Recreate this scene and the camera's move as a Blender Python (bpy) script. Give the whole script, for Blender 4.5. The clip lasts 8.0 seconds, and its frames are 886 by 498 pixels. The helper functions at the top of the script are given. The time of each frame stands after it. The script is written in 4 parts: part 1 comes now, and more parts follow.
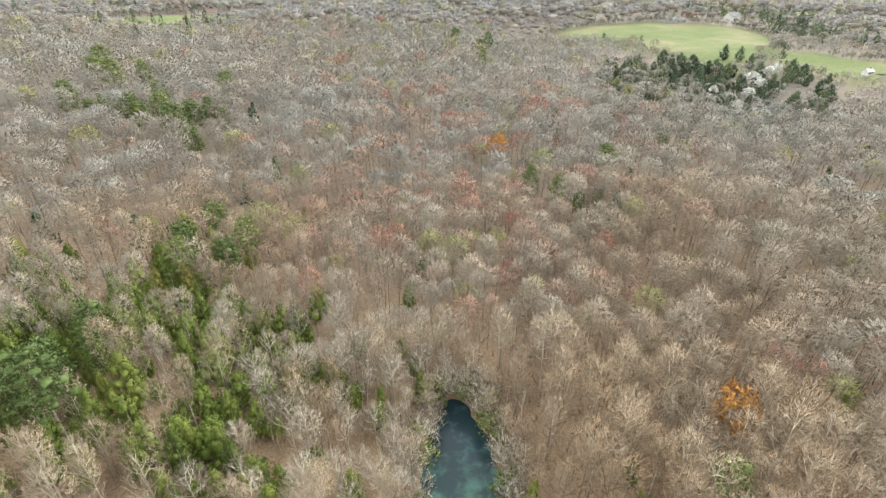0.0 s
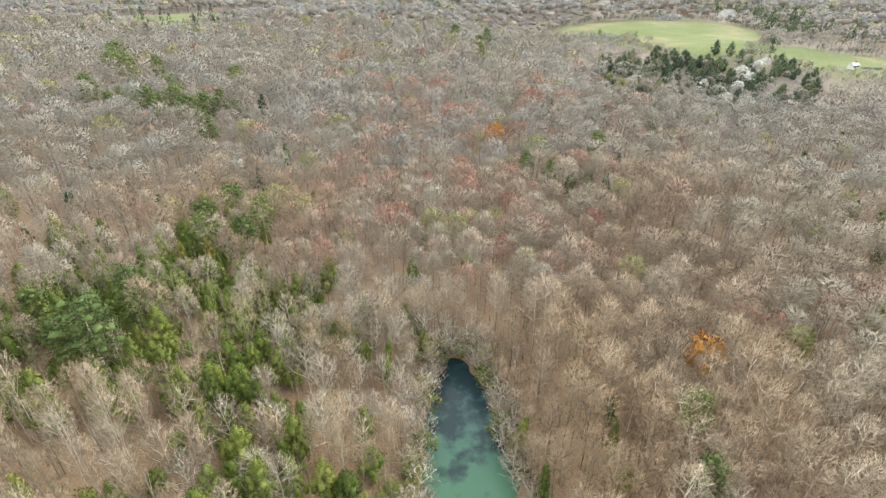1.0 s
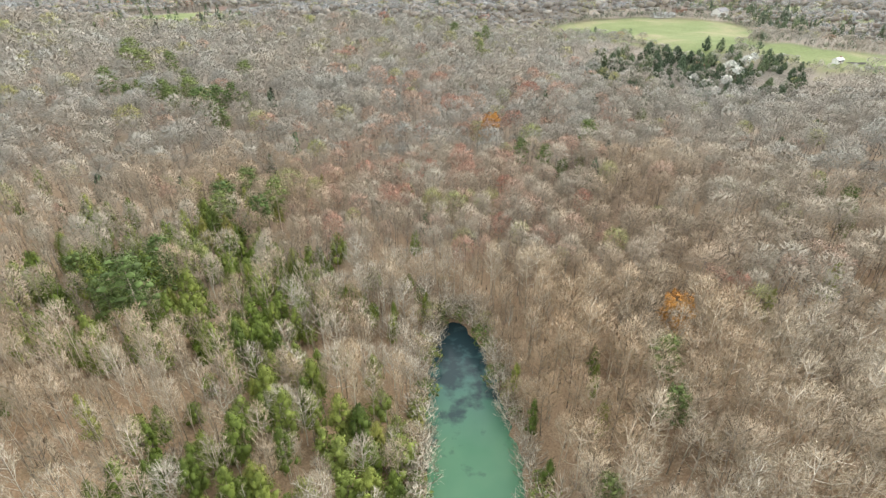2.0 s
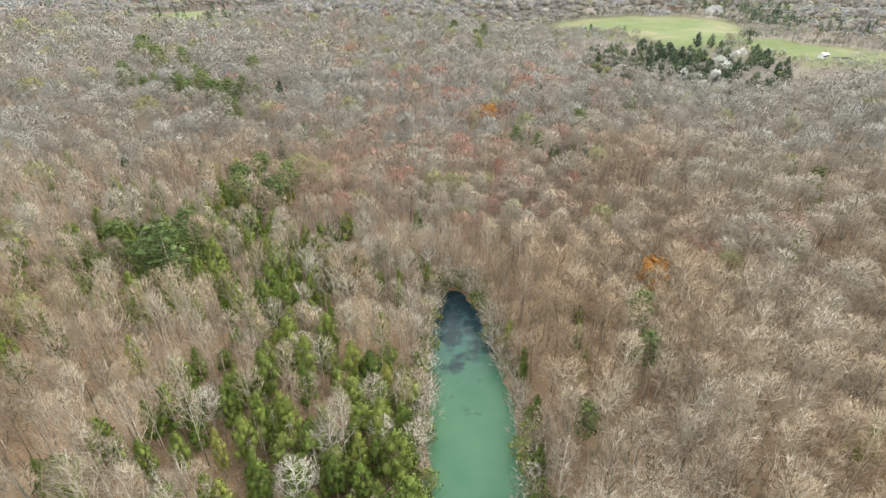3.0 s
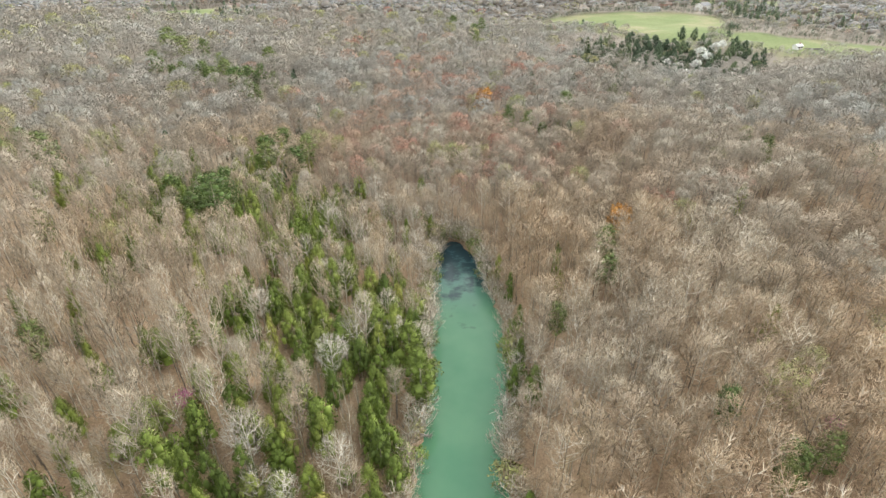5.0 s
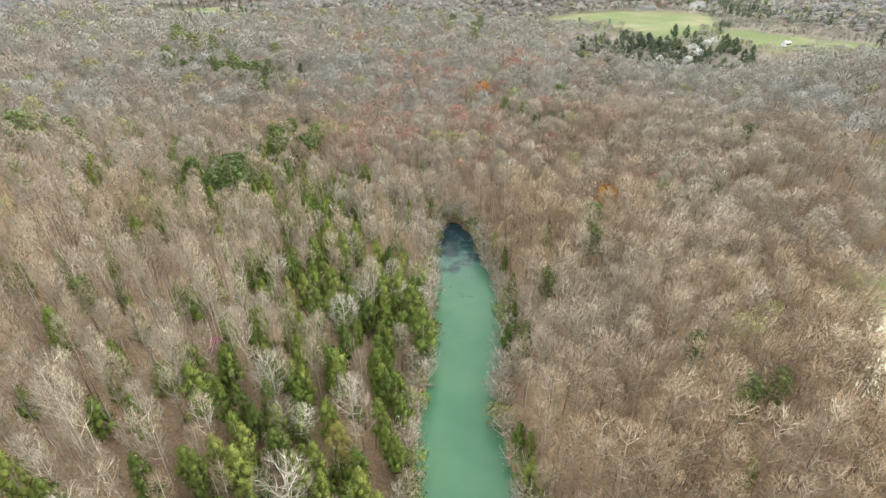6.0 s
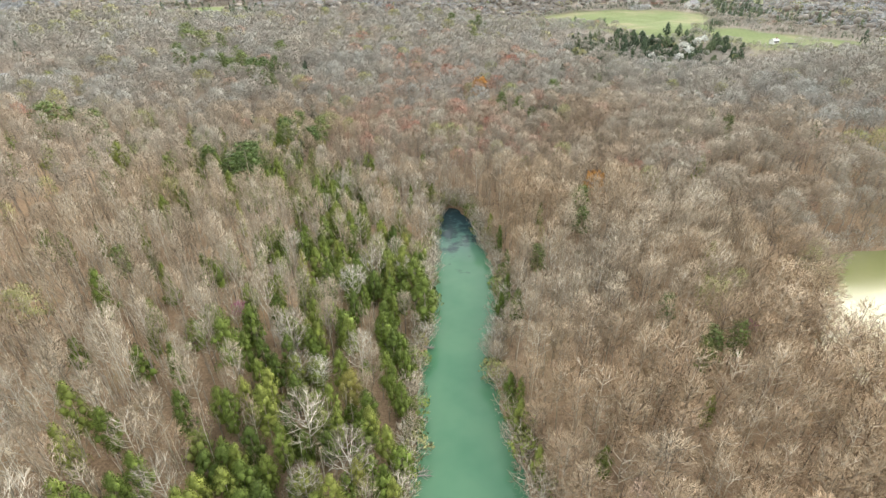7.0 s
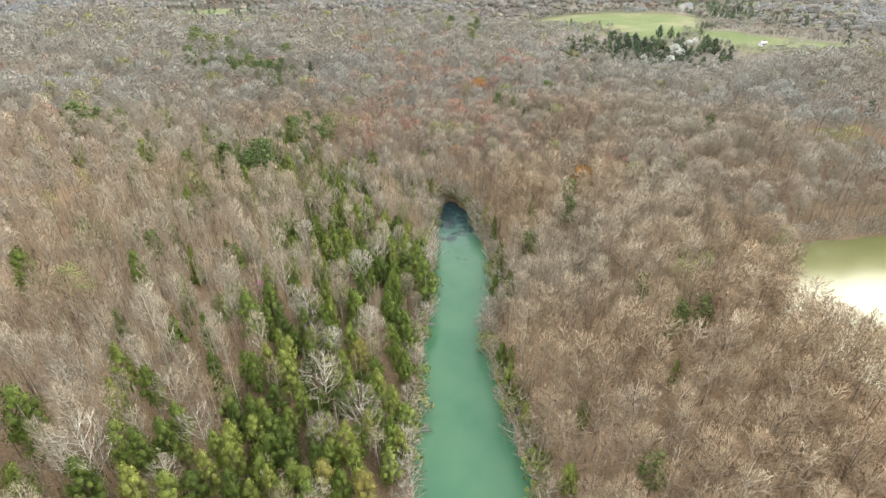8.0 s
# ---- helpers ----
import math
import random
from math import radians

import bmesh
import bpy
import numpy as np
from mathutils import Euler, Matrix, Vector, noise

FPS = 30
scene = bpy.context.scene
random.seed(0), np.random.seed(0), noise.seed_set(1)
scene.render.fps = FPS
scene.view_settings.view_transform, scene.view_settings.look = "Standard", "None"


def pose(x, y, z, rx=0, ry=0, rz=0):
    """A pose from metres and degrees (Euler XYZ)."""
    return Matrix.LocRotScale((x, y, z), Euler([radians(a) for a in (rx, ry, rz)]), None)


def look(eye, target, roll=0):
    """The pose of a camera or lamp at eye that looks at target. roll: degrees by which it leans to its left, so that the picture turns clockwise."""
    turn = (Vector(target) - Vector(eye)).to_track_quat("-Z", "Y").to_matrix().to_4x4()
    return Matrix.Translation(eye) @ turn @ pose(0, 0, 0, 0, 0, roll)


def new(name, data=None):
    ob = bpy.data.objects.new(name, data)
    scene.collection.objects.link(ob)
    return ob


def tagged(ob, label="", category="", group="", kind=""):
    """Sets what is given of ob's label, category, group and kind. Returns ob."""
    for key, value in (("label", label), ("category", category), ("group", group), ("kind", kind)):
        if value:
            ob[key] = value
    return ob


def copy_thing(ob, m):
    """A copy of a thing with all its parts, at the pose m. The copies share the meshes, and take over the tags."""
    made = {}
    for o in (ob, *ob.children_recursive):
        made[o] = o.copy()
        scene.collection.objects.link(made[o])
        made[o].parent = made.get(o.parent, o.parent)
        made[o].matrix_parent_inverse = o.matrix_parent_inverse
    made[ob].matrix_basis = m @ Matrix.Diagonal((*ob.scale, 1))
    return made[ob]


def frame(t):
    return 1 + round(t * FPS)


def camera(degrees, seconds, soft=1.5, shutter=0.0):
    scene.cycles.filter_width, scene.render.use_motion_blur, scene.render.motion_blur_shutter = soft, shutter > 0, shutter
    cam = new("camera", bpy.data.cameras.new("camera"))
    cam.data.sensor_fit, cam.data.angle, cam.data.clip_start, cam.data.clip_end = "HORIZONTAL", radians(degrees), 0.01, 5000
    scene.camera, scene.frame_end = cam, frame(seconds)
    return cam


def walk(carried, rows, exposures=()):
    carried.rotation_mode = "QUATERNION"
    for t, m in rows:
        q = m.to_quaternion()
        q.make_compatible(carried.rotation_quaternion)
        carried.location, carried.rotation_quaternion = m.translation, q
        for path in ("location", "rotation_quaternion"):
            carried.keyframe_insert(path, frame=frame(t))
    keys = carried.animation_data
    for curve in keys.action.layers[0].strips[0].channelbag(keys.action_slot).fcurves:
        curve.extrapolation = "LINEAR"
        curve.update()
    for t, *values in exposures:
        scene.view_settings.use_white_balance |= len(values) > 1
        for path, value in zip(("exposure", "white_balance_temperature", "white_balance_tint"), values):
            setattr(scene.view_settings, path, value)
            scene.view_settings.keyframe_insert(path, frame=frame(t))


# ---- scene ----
cam = camera(81.1, 8.0, soft=1.3)
METRES, EYE, TILT, LEAN, TURN = 120.0, 92.0, -29.9, 0.0, 0.0
ROWS = [
    (0.0, 0.0, 0.0, 0.0, 0.0, 0.0, -0.0),
    (0.5, -0.0007, -0.05, -0.0288, 0.03, -0.05, 0.07),
    (1.0, -0.0008, -0.1008, -0.0588, 0.05, -0.07, 0.14),
    (1.5, -0.0012, -0.1533, -0.0894, 0.06, -0.06, 0.2),
    (3.0, -0.0024, -0.3225, -0.1851, 0.09, -0.12, 0.38),
    (3.5, -0.003, -0.3787, -0.2186, 0.09, -0.12, 0.42),
    (4.0, -0.0035, -0.4338, -0.2518, 0.08, -0.13, 0.47),
    (4.5, -0.004, -0.488, -0.2839, 0.1, -0.13, 0.51),
    (6.0, -0.0064, -0.6502, -0.3781, 0.07, -0.13, 0.52),
    (6.5, -0.0071, -0.7032, -0.4091, 0.04, -0.12, 0.55),
    (7.0, -0.0074, -0.7607, -0.4316, -0.01, -0.19, 0.57),
    (7.5, -0.0071, -0.8206, -0.449, -0.04, -0.16, 0.59),
    (8.0, -0.0066, -0.8804, -0.4661, -0.05, -0.15, 0.59),
]
walk(cam, [(t, pose(0, 0, EYE, TILT, LEAN, TURN) @ pose(METRES * x, METRES * y, METRES * z, 90 + pitch, roll, yaw)) for t, x, y, z, yaw, pitch, roll in ROWS])

# hazy daylight: a soft sun ahead on the right, a pale overcast sky
SUN_TURN, SUN_HIGH = 46.0, 28.0
sky_world = bpy.data.worlds.new("overcast_sky")
scene.world = sky_world
sky_world.use_nodes = True
wn, wl = sky_world.node_tree.nodes, sky_world.node_tree.links
sky = wn.new("ShaderNodeTexSky")
sky.sky_type, sky.sun_disc = "NISHITA", False
sky.sun_elevation, sky.sun_rotation = radians(SUN_HIGH), radians(SUN_TURN)
sky.dust_density, sky.air_density = 4.0, 1.0
veil = wn.new("ShaderNodeMix")
veil.data_type = "RGBA"
veil.inputs[0].default_value = 0.72
veil.inputs[7].default_value = (8.7, 8.9, 8.8, 1)
wl.new(sky.outputs[0], veil.inputs[6])
wl.new(veil.outputs[2], wn["Background"].inputs[0])
wn["Background"].inputs[1].default_value = 0.275
sun = new("sun", bpy.data.lights.new("sun", "SUN"))
sun.data.energy, sun.data.angle, sun.data.color = 2.5, radians(28), (1.0, 0.95, 0.87)
sun.matrix_world = look((600 * math.sin(radians(SUN_TURN)), 600 * math.cos(radians(SUN_TURN)), 600 * math.tan(radians(SUN_HIGH))), (0, 0, 0))


# materials
def material(name, rough=0.9):
    m = bpy.data.materials.new(name)
    m.use_nodes = True
    n = m.node_tree.nodes
    n["Principled BSDF"].inputs["Roughness"].default_value = rough
    n["Principled BSDF"].inputs["Specular IOR Level"].default_value = 0.2
    return m, n, m.node_tree.links


def ramp(n, stops):
    r = n.new("ShaderNodeValToRGB")
    e = r.color_ramp.elements
    while len(e) < len(stops):
        e.new(0.5)
    for k, (at, col) in enumerate(stops):
        e[k].position, e[k].color = at, (*col, 1)
    return r


def noise_at(n, l, scale, detail=4.0, rough=0.55):
    """Noise in world metres: scale is the size of its blots."""
    g = n.new("ShaderNodeNewGeometry")
    t = n.new("ShaderNodeTexNoise")
    t.inputs["Scale"].default_value, t.inputs["Detail"].default_value, t.inputs["Roughness"].default_value = 1.0 / scale, detail, rough
    l.new(g.outputs["Position"], t.inputs["Vector"])
    return t


def mixed(n, l, fac, a, b, blend="MIX"):
    """Mix two colours; each is a socket or a value."""
    x = n.new("ShaderNodeMix")
    x.data_type, x.blend_type = "RGBA", blend
    for socket, v in ((x.inputs[0], fac), (x.inputs[6], a), (x.inputs[7], b)):
        if isinstance(v, bpy.types.NodeSocket):
            l.new(v, socket)
        else:
            socket.default_value = v if isinstance(v, (int, float)) else (*v, 1)
    return x.outputs[2]


def ranged(n, l, v, a, b, c=0.0, d=1.0):
    r = n.new("ShaderNodeMapRange")
    for k, w in enumerate((a, b, c, d)):
        r.inputs[k + 1].default_value = w
    l.new(v, r.inputs[0])
    return r.outputs[0]


def tone_of(n, l):
    """One chance value for each tree, 0 to 1."""
    a = n.new("ShaderNodeAttribute")
    a.attribute_name = "tone"
    o = n.new("ShaderNodeObjectInfo")
    s = n.new("ShaderNodeMath")
    l.new(a.outputs["Fac"], s.inputs[0])
    l.new(o.outputs["Random"], s.inputs[1])
    f = n.new("ShaderNodeMath")
    f.operation = "FRACT"
    l.new(s.outputs[0], f.inputs[0])
    return f.outputs[0]


def island(n):
    return n.new("ShaderNodeNewGeometry").outputs["Random Per Island"]


def wood(name, stops, warm, rough=0.85, spread=0.15, grain_size=0.7, deep=0.25):
    m, n, l = material(name, rough)
    r = ramp(n, stops)
    l.new(tone_of(n, l), r.inputs[0])
    broad = ranged(n, l, noise_at(n, l, 55.0, 2.0).outputs[0], 0.42, 0.62)
    c = mixed(n, l, broad, r.outputs[0], warm, "MULTIPLY")
    grain = ranged(n, l, noise_at(n, l, grain_size).outputs[0], 0.3, 0.7, 1 - deep, 1 + deep * 0.85)
    c = mixed(n, l, 1.0, c, mixed(n, l, 1.0, (1, 1, 1), grain, "MULTIPLY"), "MULTIPLY")
    c = mixed(n, l, 1.0, c, ranged(n, l, island(n), 0, 1, 1 - spread, 1 + spread), "MULTIPLY")
    l.new(c, n["Principled BSDF"].inputs["Base Color"])
    return m


def leaves(name, stops, rough=0.6):
    m, n, l = material(name, rough)
    r = ramp(n, stops)
    l.new(tone_of(n, l), r.inputs[0])
    c = mixed(n, l, 1.0, r.outputs[0], ranged(n, l, island(n), 0, 1, 0.6, 1.4), "MULTIPLY")
    spots = ranged(n, l, noise_at(n, l, 1.6).outputs[0], 0.3, 0.7, 0.7, 1.3)
    c = mixed(n, l, 1.0, c, spots, "MULTIPLY")
    b = n["Principled BSDF"]
    l.new(c, b.inputs["Base Color"])
    return m


BARK = wood("bark", [(0, (0.19, 0.16, 0.13)), (0.3, (0.36, 0.315, 0.25)), (0.6, (0.53, 0.475, 0.385)), (1, (0.70, 0.65, 0.555))], (0.95, 0.90, 0.83))
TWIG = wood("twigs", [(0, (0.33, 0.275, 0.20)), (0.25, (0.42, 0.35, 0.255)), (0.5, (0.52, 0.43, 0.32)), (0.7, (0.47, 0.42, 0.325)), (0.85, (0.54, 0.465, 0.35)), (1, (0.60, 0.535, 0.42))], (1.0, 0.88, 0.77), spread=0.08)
# twigs of the farther rings: distance haze mixed into their colour, in steps
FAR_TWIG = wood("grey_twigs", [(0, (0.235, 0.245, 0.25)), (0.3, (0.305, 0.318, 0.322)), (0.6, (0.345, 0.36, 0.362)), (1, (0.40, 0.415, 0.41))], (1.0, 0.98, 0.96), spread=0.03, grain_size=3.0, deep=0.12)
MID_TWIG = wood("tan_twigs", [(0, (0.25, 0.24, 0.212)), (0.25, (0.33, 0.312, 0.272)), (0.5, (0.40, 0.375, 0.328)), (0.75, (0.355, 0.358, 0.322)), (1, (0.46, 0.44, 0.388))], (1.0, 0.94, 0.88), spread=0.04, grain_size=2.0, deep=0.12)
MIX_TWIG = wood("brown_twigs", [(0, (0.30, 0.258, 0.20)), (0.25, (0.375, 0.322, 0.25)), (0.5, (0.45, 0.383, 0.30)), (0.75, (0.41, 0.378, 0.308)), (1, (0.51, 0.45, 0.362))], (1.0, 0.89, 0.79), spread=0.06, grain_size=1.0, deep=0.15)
# bark of the woods rings, darkened in colour for the shade below the crowns
SHADE_BARK = wood("shaded_bark", [(0, (0.20, 0.175, 0.148)), (0.6, (0.27, 0.24, 0.205)), (1, (0.34, 0.31, 0.265))], (0.97, 0.93, 0.88))
PALE = wood("pale_bark", [(0, (0.50, 0.46, 0.38)), (1, (0.68, 0.64, 0.55))], (0.97, 0.93, 0.88))
CEDAR = leaves("cedar_needles", [(0, (0.095, 0.135, 0.03)), (0.4, (0.155, 0.205, 0.042)), (0.75, (0.225, 0.265, 0.06)), (0.95, (0.28, 0.305, 0.075)), (1, (0.30, 0.27, 0.08))])
JUNIPER = leaves("juniper_needles", [(0, (0.055, 0.08, 0.045)), (0.5, (0.08, 0.115, 0.06)), (0.85, (0.115, 0.15, 0.075)), (1, (0.16, 0.18, 0.09))])
PINE = leaves("pine_needles", [(0, (0.10, 0.15, 0.045)), (0.6, (0.145, 0.19, 0.06)), (1, (0.19, 0.225, 0.075))])
YOUNG = leaves("young_cedar_needles", [(0, (0.13, 0.18, 0.035)), (0.5, (0.18, 0.24, 0.05)), (1, (0.24, 0.28, 0.075))])
BUD = leaves("young_leaves", [(0, (0.34, 0.335, 0.13)), (0.5, (0.37, 0.36, 0.17)), (1, (0.29, 0.32, 0.12))], 0.8)
RED = leaves("red_buds", [(0, (0.42, 0.315, 0.24)), (0.6, (0.43, 0.29, 0.22)), (0.88, (0.42, 0.235, 0.175)), (1, (0.40, 0.17, 0.12))], 0.8)
ORANGE = leaves("orange_buds", [(0, (0.52, 0.25, 0.06)), (1, (0.56, 0.30, 0.09))], 0.8)
MAGENTA = leaves("magenta_blossom", [(0, (0.36, 0.08, 0.22)), (1, (0.42, 0.12, 0.28))], 0.8)
BLOSSOM = leaves("white_blossom", [(0, (0.72, 0.72, 0.64)), (1, (0.80, 0.80, 0.74))], 0.8)


def ground_material():
    m, n, l = material("leaf_litter", 0.95)
    big = noise_at(n, l, 18.0)
    r = ramp(n, [(0.3, (0.22, 0.155, 0.10)), (0.5, (0.32, 0.225, 0.145)), (0.7, (0.43, 0.305, 0.195))])
    l.new(big.outputs[0], r.inputs[0])
    fine = noise_at(n, l, 0.5, 6.0, 0.7)
    c = mixed(n, l, 1.0, r.outputs[0], ranged(n, l, fine.outputs[0], 0.3, 0.7, 0.55, 1.3), "MULTIPLY")
    moss = ranged(n, l, noise_at(n, l, 9.0).outputs[0], 0.58, 0.72, 0.0, 0.35)
    c = mixed(n, l, moss, c, (0.13, 0.14, 0.05))
    # the litter turns greyer with y, on the hills beyond the creek's head
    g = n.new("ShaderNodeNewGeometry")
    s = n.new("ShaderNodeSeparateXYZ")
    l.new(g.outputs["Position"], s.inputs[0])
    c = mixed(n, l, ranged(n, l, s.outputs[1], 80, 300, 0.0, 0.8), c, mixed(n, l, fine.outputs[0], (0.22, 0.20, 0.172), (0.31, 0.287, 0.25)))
    # pasture
    a = n.new("ShaderNodeAttribute")
    a.attribute_name = "pasture"
    g = ramp(n, [(0.3, (0.135, 0.18, 0.065)), (0.5, (0.18, 0.215, 0.09)), (0.68, (0.26, 0.245, 0.135))])
    l.new(noise_at(n, l, 45.0, 5.0).outputs[0], g.inputs[0])
    grass = mixed(n, l, 1.0, g.outputs[0], ranged(n, l, noise_at(n, l, 2.0).outputs[0], 0.3, 0.7, 0.8, 1.15), "MULTIPLY")
    c = mixed(n, l, a.outputs["Fac"], c, grass)
    b = n["Principled BSDF"]
    l.new(c, b.inputs["Base Color"])
    bump = n.new("ShaderNodeBump")
    bump.inputs["Strength"].default_value, bump.inputs["Distance"].default_value = 0.6, 0.15
    l.new(fine.outputs[0], bump.inputs["Height"])
    l.new(bump.outputs[0], b.inputs["Normal"])
    return m


def water_material(name, colour, deep, rough, head=False):
    m, n, l = material(name, rough)
    b = n["Principled BSDF"]
    b.inputs["Specular IOR Level"].default_value = 0.5
    b.inputs["IOR"].default_value = 1.33
    c = mixed(n, l, ranged(n, l, noise_at(n, l, 16.0, 3.0).outputs[0], 0.4, 0.65), colour, deep)
    if head:
        # dark weed beds towards the shallow head of the creek
        g = n.new("ShaderNodeNewGeometry")
        s = n.new("ShaderNodeSeparateXYZ")
        l.new(g.outputs["Position"], s.inputs[0])
        along = ranged(n, l, s.outputs[1], 28.0, 84.0)
        c = mixed(n, l, ranged(n, l, along, 0.3, 0.9), c, (0.06, 0.125, 0.135))
        k = n.new("ShaderNodeMath")
        k.operation = "MULTIPLY_ADD"
        l.new(along, k.inputs[0])
        k.inputs[1].default_value = 0.42
        l.new(noise_at(n, l, 7.0, 4.0, 0.6).outputs[0], k.inputs[2])
        c = mixed(n, l, ranged(n, l, k.outputs[0], 0.69, 0.84, 0.0, 0.88), c, (0.02, 0.038, 0.046))
    l.new(c, b.inputs["Base Color"])
    bump = n.new("ShaderNodeBump")
    bump.inputs["Strength"].default_value, bump.inputs["Distance"].default_value = 0.25, 0.02
    l.new(noise_at(n, l, 0.6, 3.0).outputs[0], bump.inputs["Height"])
    l.new(bump.outputs[0], b.inputs["Normal"])
    return m


def plain(name, colour, rough=0.7, metal=0.0, size=0.8, spread=0.2):
    m, n, l = material(name, rough)
    b = n["Principled BSDF"]
    b.inputs["Metallic"].default_value = metal
    l.new(mixed(n, l, 1.0, colour, ranged(n, l, noise_at(n, l, size).outputs[0], 0.3, 0.7, 1 - spread, 1 + spread), "MULTIPLY"), b.inputs["Base Color"])
    return m


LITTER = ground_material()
CREEK = water_material("creek_water", (0.095, 0.215, 0.122), (0.07, 0.185, 0.104), 0.06, True)
LAKE = water_material("lake_water", (0.20, 0.21, 0.075), (0.225, 0.23, 0.09), 0.22)
WALLS = [plain("white_siding", (0.78, 0.77, 0.73)), plain("brick_wall", (0.33, 0.20, 0.15)), plain("cream_siding", (0.62, 0.56, 0.44))]
ROOFS = [plain("grey_shingles", (0.20, 0.20, 0.21)), plain("brown_shingles", (0.22, 0.16, 0.13)), plain("pale_metal_roof", (0.5, 0.51, 0.52), 0.5)]
GLASS = plain("window_glass", (0.04, 0.05, 0.06), 0.1)
PAINT = plain("white_paint", (0.8, 0.8, 0.78))
PIT = plain("dark_earth", (0.035, 0.033, 0.03), 0.95)
DRIFT = plain("weathered_wood", (0.40, 0.37, 0.33))


# the lie of the land
HILLS = [(-92, 5, 55, 6.5), (62, 5, 48, 4.0), (60, 30, 100, -6.1), (-300, 450, 160, 11.2), (0, 150, 60, -2.7), (0, -90, 60, -17.2), (180, 270, 60, -14.5), (300, 210, 160, 4.9), (-120, 390, 100, -7.5),
         (180, 630, 160, 9.3), (-180, 30, 60, 11.6), (-180, 270, 60, 8.0), (240, 390, 60, 10.1), (300, 90, 100, 12.7), (0, 90, 60, -8.5), (-120, 330, 100, -7.3),
         (120, 510, 100, -4.1), (300, 150, 60, 9.6), (-60, 150, 60, -5.2), (-240, 510, 160, 11.9), (-300, 210, 160, 8.1)]
CREEK_L = ([-400, -54, -40, -30, -16, -4, 12, 25, 47, 70, 84, 90], [-8, -7.3, -7.8, -7, -7, -6.2, -4.3, -3.6, -3.8, -3.8, -1.8, 3])
CREEK_R = ([-400, -54, -43, -32, -18, -5, 8, 21, 42, 60, 76, 84, 90], [22, 17.1, 15.7, 13.8, 11.9, 10.6, 13, 15.7, 15.5, 12.8, 10.1, 6.5, 3])
LAKE_W = ([-300, -60, -27, -20, -12, 0, 10, 22, 33, 46], [190, 128, 109, 104, 100, 98, 104, 112, 117, 122])


def smooth(t):
    t = np.clip(t, 0, 1)
    return t * t * (3 - 2 * t)


def from_creek(x, y):
    """Metres from the creek's waterline, minus on the water."""
    wob = 0.5 * np.sin(y * 0.55) + 0.35 * np.sin(y * 1.3 + 1)
    d = np.maximum(np.interp(y, *CREEK_L) - x, x - np.interp(y, *CREEK_R)) + wob
    return np.where(y > 88, np.hypot(x - 3, y - 88), d)


def from_lake(x, y):
    wob = 0.8 * np.sin(y * 0.35) + 0.6 * np.sin(x * 0.3)
    return np.maximum(np.interp(y, *LAKE_W) - x, y - 46 - 0.15 * (x - 124)) + wob


def from_water(x, y):
    return np.minimum(from_creek(x, y), from_lake(x, y))


def height(x, y):
    """The ground's height over the water."""
    x, y = np.asarray(x, float), np.asarray(y, float)
    d = from_water(x, y)
    hill = np.full(x.shape, 12.0)
    for cx, cy, s, a in HILLS:
        hill = hill + a * np.exp(-((x - cx) ** 2 + (y - cy) ** 2) / (2 * s * s))
    far = np.hypot(x, y - 200)
    hill = hill + smooth((far - 620) / 500) * (9 * np.sin(x / 170 + 0.6) + 8 * np.sin(y / 230 + x / 400) + 4)
    hill = hill + 0.9 * np.sin(x / 9 + 1.5 * np.sin(y / 14)) * np.sin(y / 11 + 0.7) * smooth(d / 30)
    land = 1.2 * smooth(d / 4) + 2.0 * smooth(d / 20) + smooth(d / 40) * np.maximum(hill, 1.0)
    return np.where(d > 0, land, np.maximum(-3.0, 0.6 * d))


# building blocks
def flat_mesh(name, V, T, mats, index=None, tone=None, normals=None):
    """A mesh of triangles from arrays."""
    me = bpy.data.meshes.new(name)
    V, T = np.asarray(V, np.float32), np.asarray(T, np.int32)
    me.vertices.add(len(V))
    me.vertices.foreach_set("co", V.ravel())
    me.loops.add(T.size)
    me.loops.foreach_set("vertex_index", T.ravel())
    me.polygons.add(len(T))
    me.polygons.foreach_set("loop_start", np.arange(0, T.size, 3, dtype=np.int32))
    for m in mats:
        me.materials.append(m)
    if index is not None:
        me.polygons.foreach_set("material_index", np.asarray(index, np.int32))
    if tone is not None:
        me.attributes.new("tone", "FLOAT", "POINT").data.foreach_set("value", np.asarray(tone, np.float32))
    if normals is not None:
        me.attributes.new("custom_normal", "FLOAT_VECTOR", "POINT").data.foreach_set("vector", np.asarray(normals, np.float32).ravel())
    me.update(calc_edges=True)
    return me


def part(name, bm, mat, parent, label=""):
    """Links a bmesh, or a mesh, as one object under a thing."""
    if isinstance(bm, bmesh.types.BMesh):
        me = bpy.data.meshes.new(name)
        bm.to_mesh(me)
        bm.free()
        me.materials.append(mat)
    else:
        me = bm
    ob = new(name, me)
    ob.parent = parent
    return tagged(ob, label)


def box(bm, x0, y0, z0, x1, y1, z1, bevel=0.0):
    r = bmesh.ops.create_cube(bm, size=1, matrix=Matrix.LocRotScale(((x0 + x1) / 2, (y0 + y1) / 2, (z0 + z1) / 2), None, (x1 - x0, y1 - y0, z1 - z0)))
    if bevel:
        bmesh.ops.bevel(bm, geom=list({e for v in r["verts"] for e in v.link_edges}), offset=bevel, segments=1, affect="EDGES")


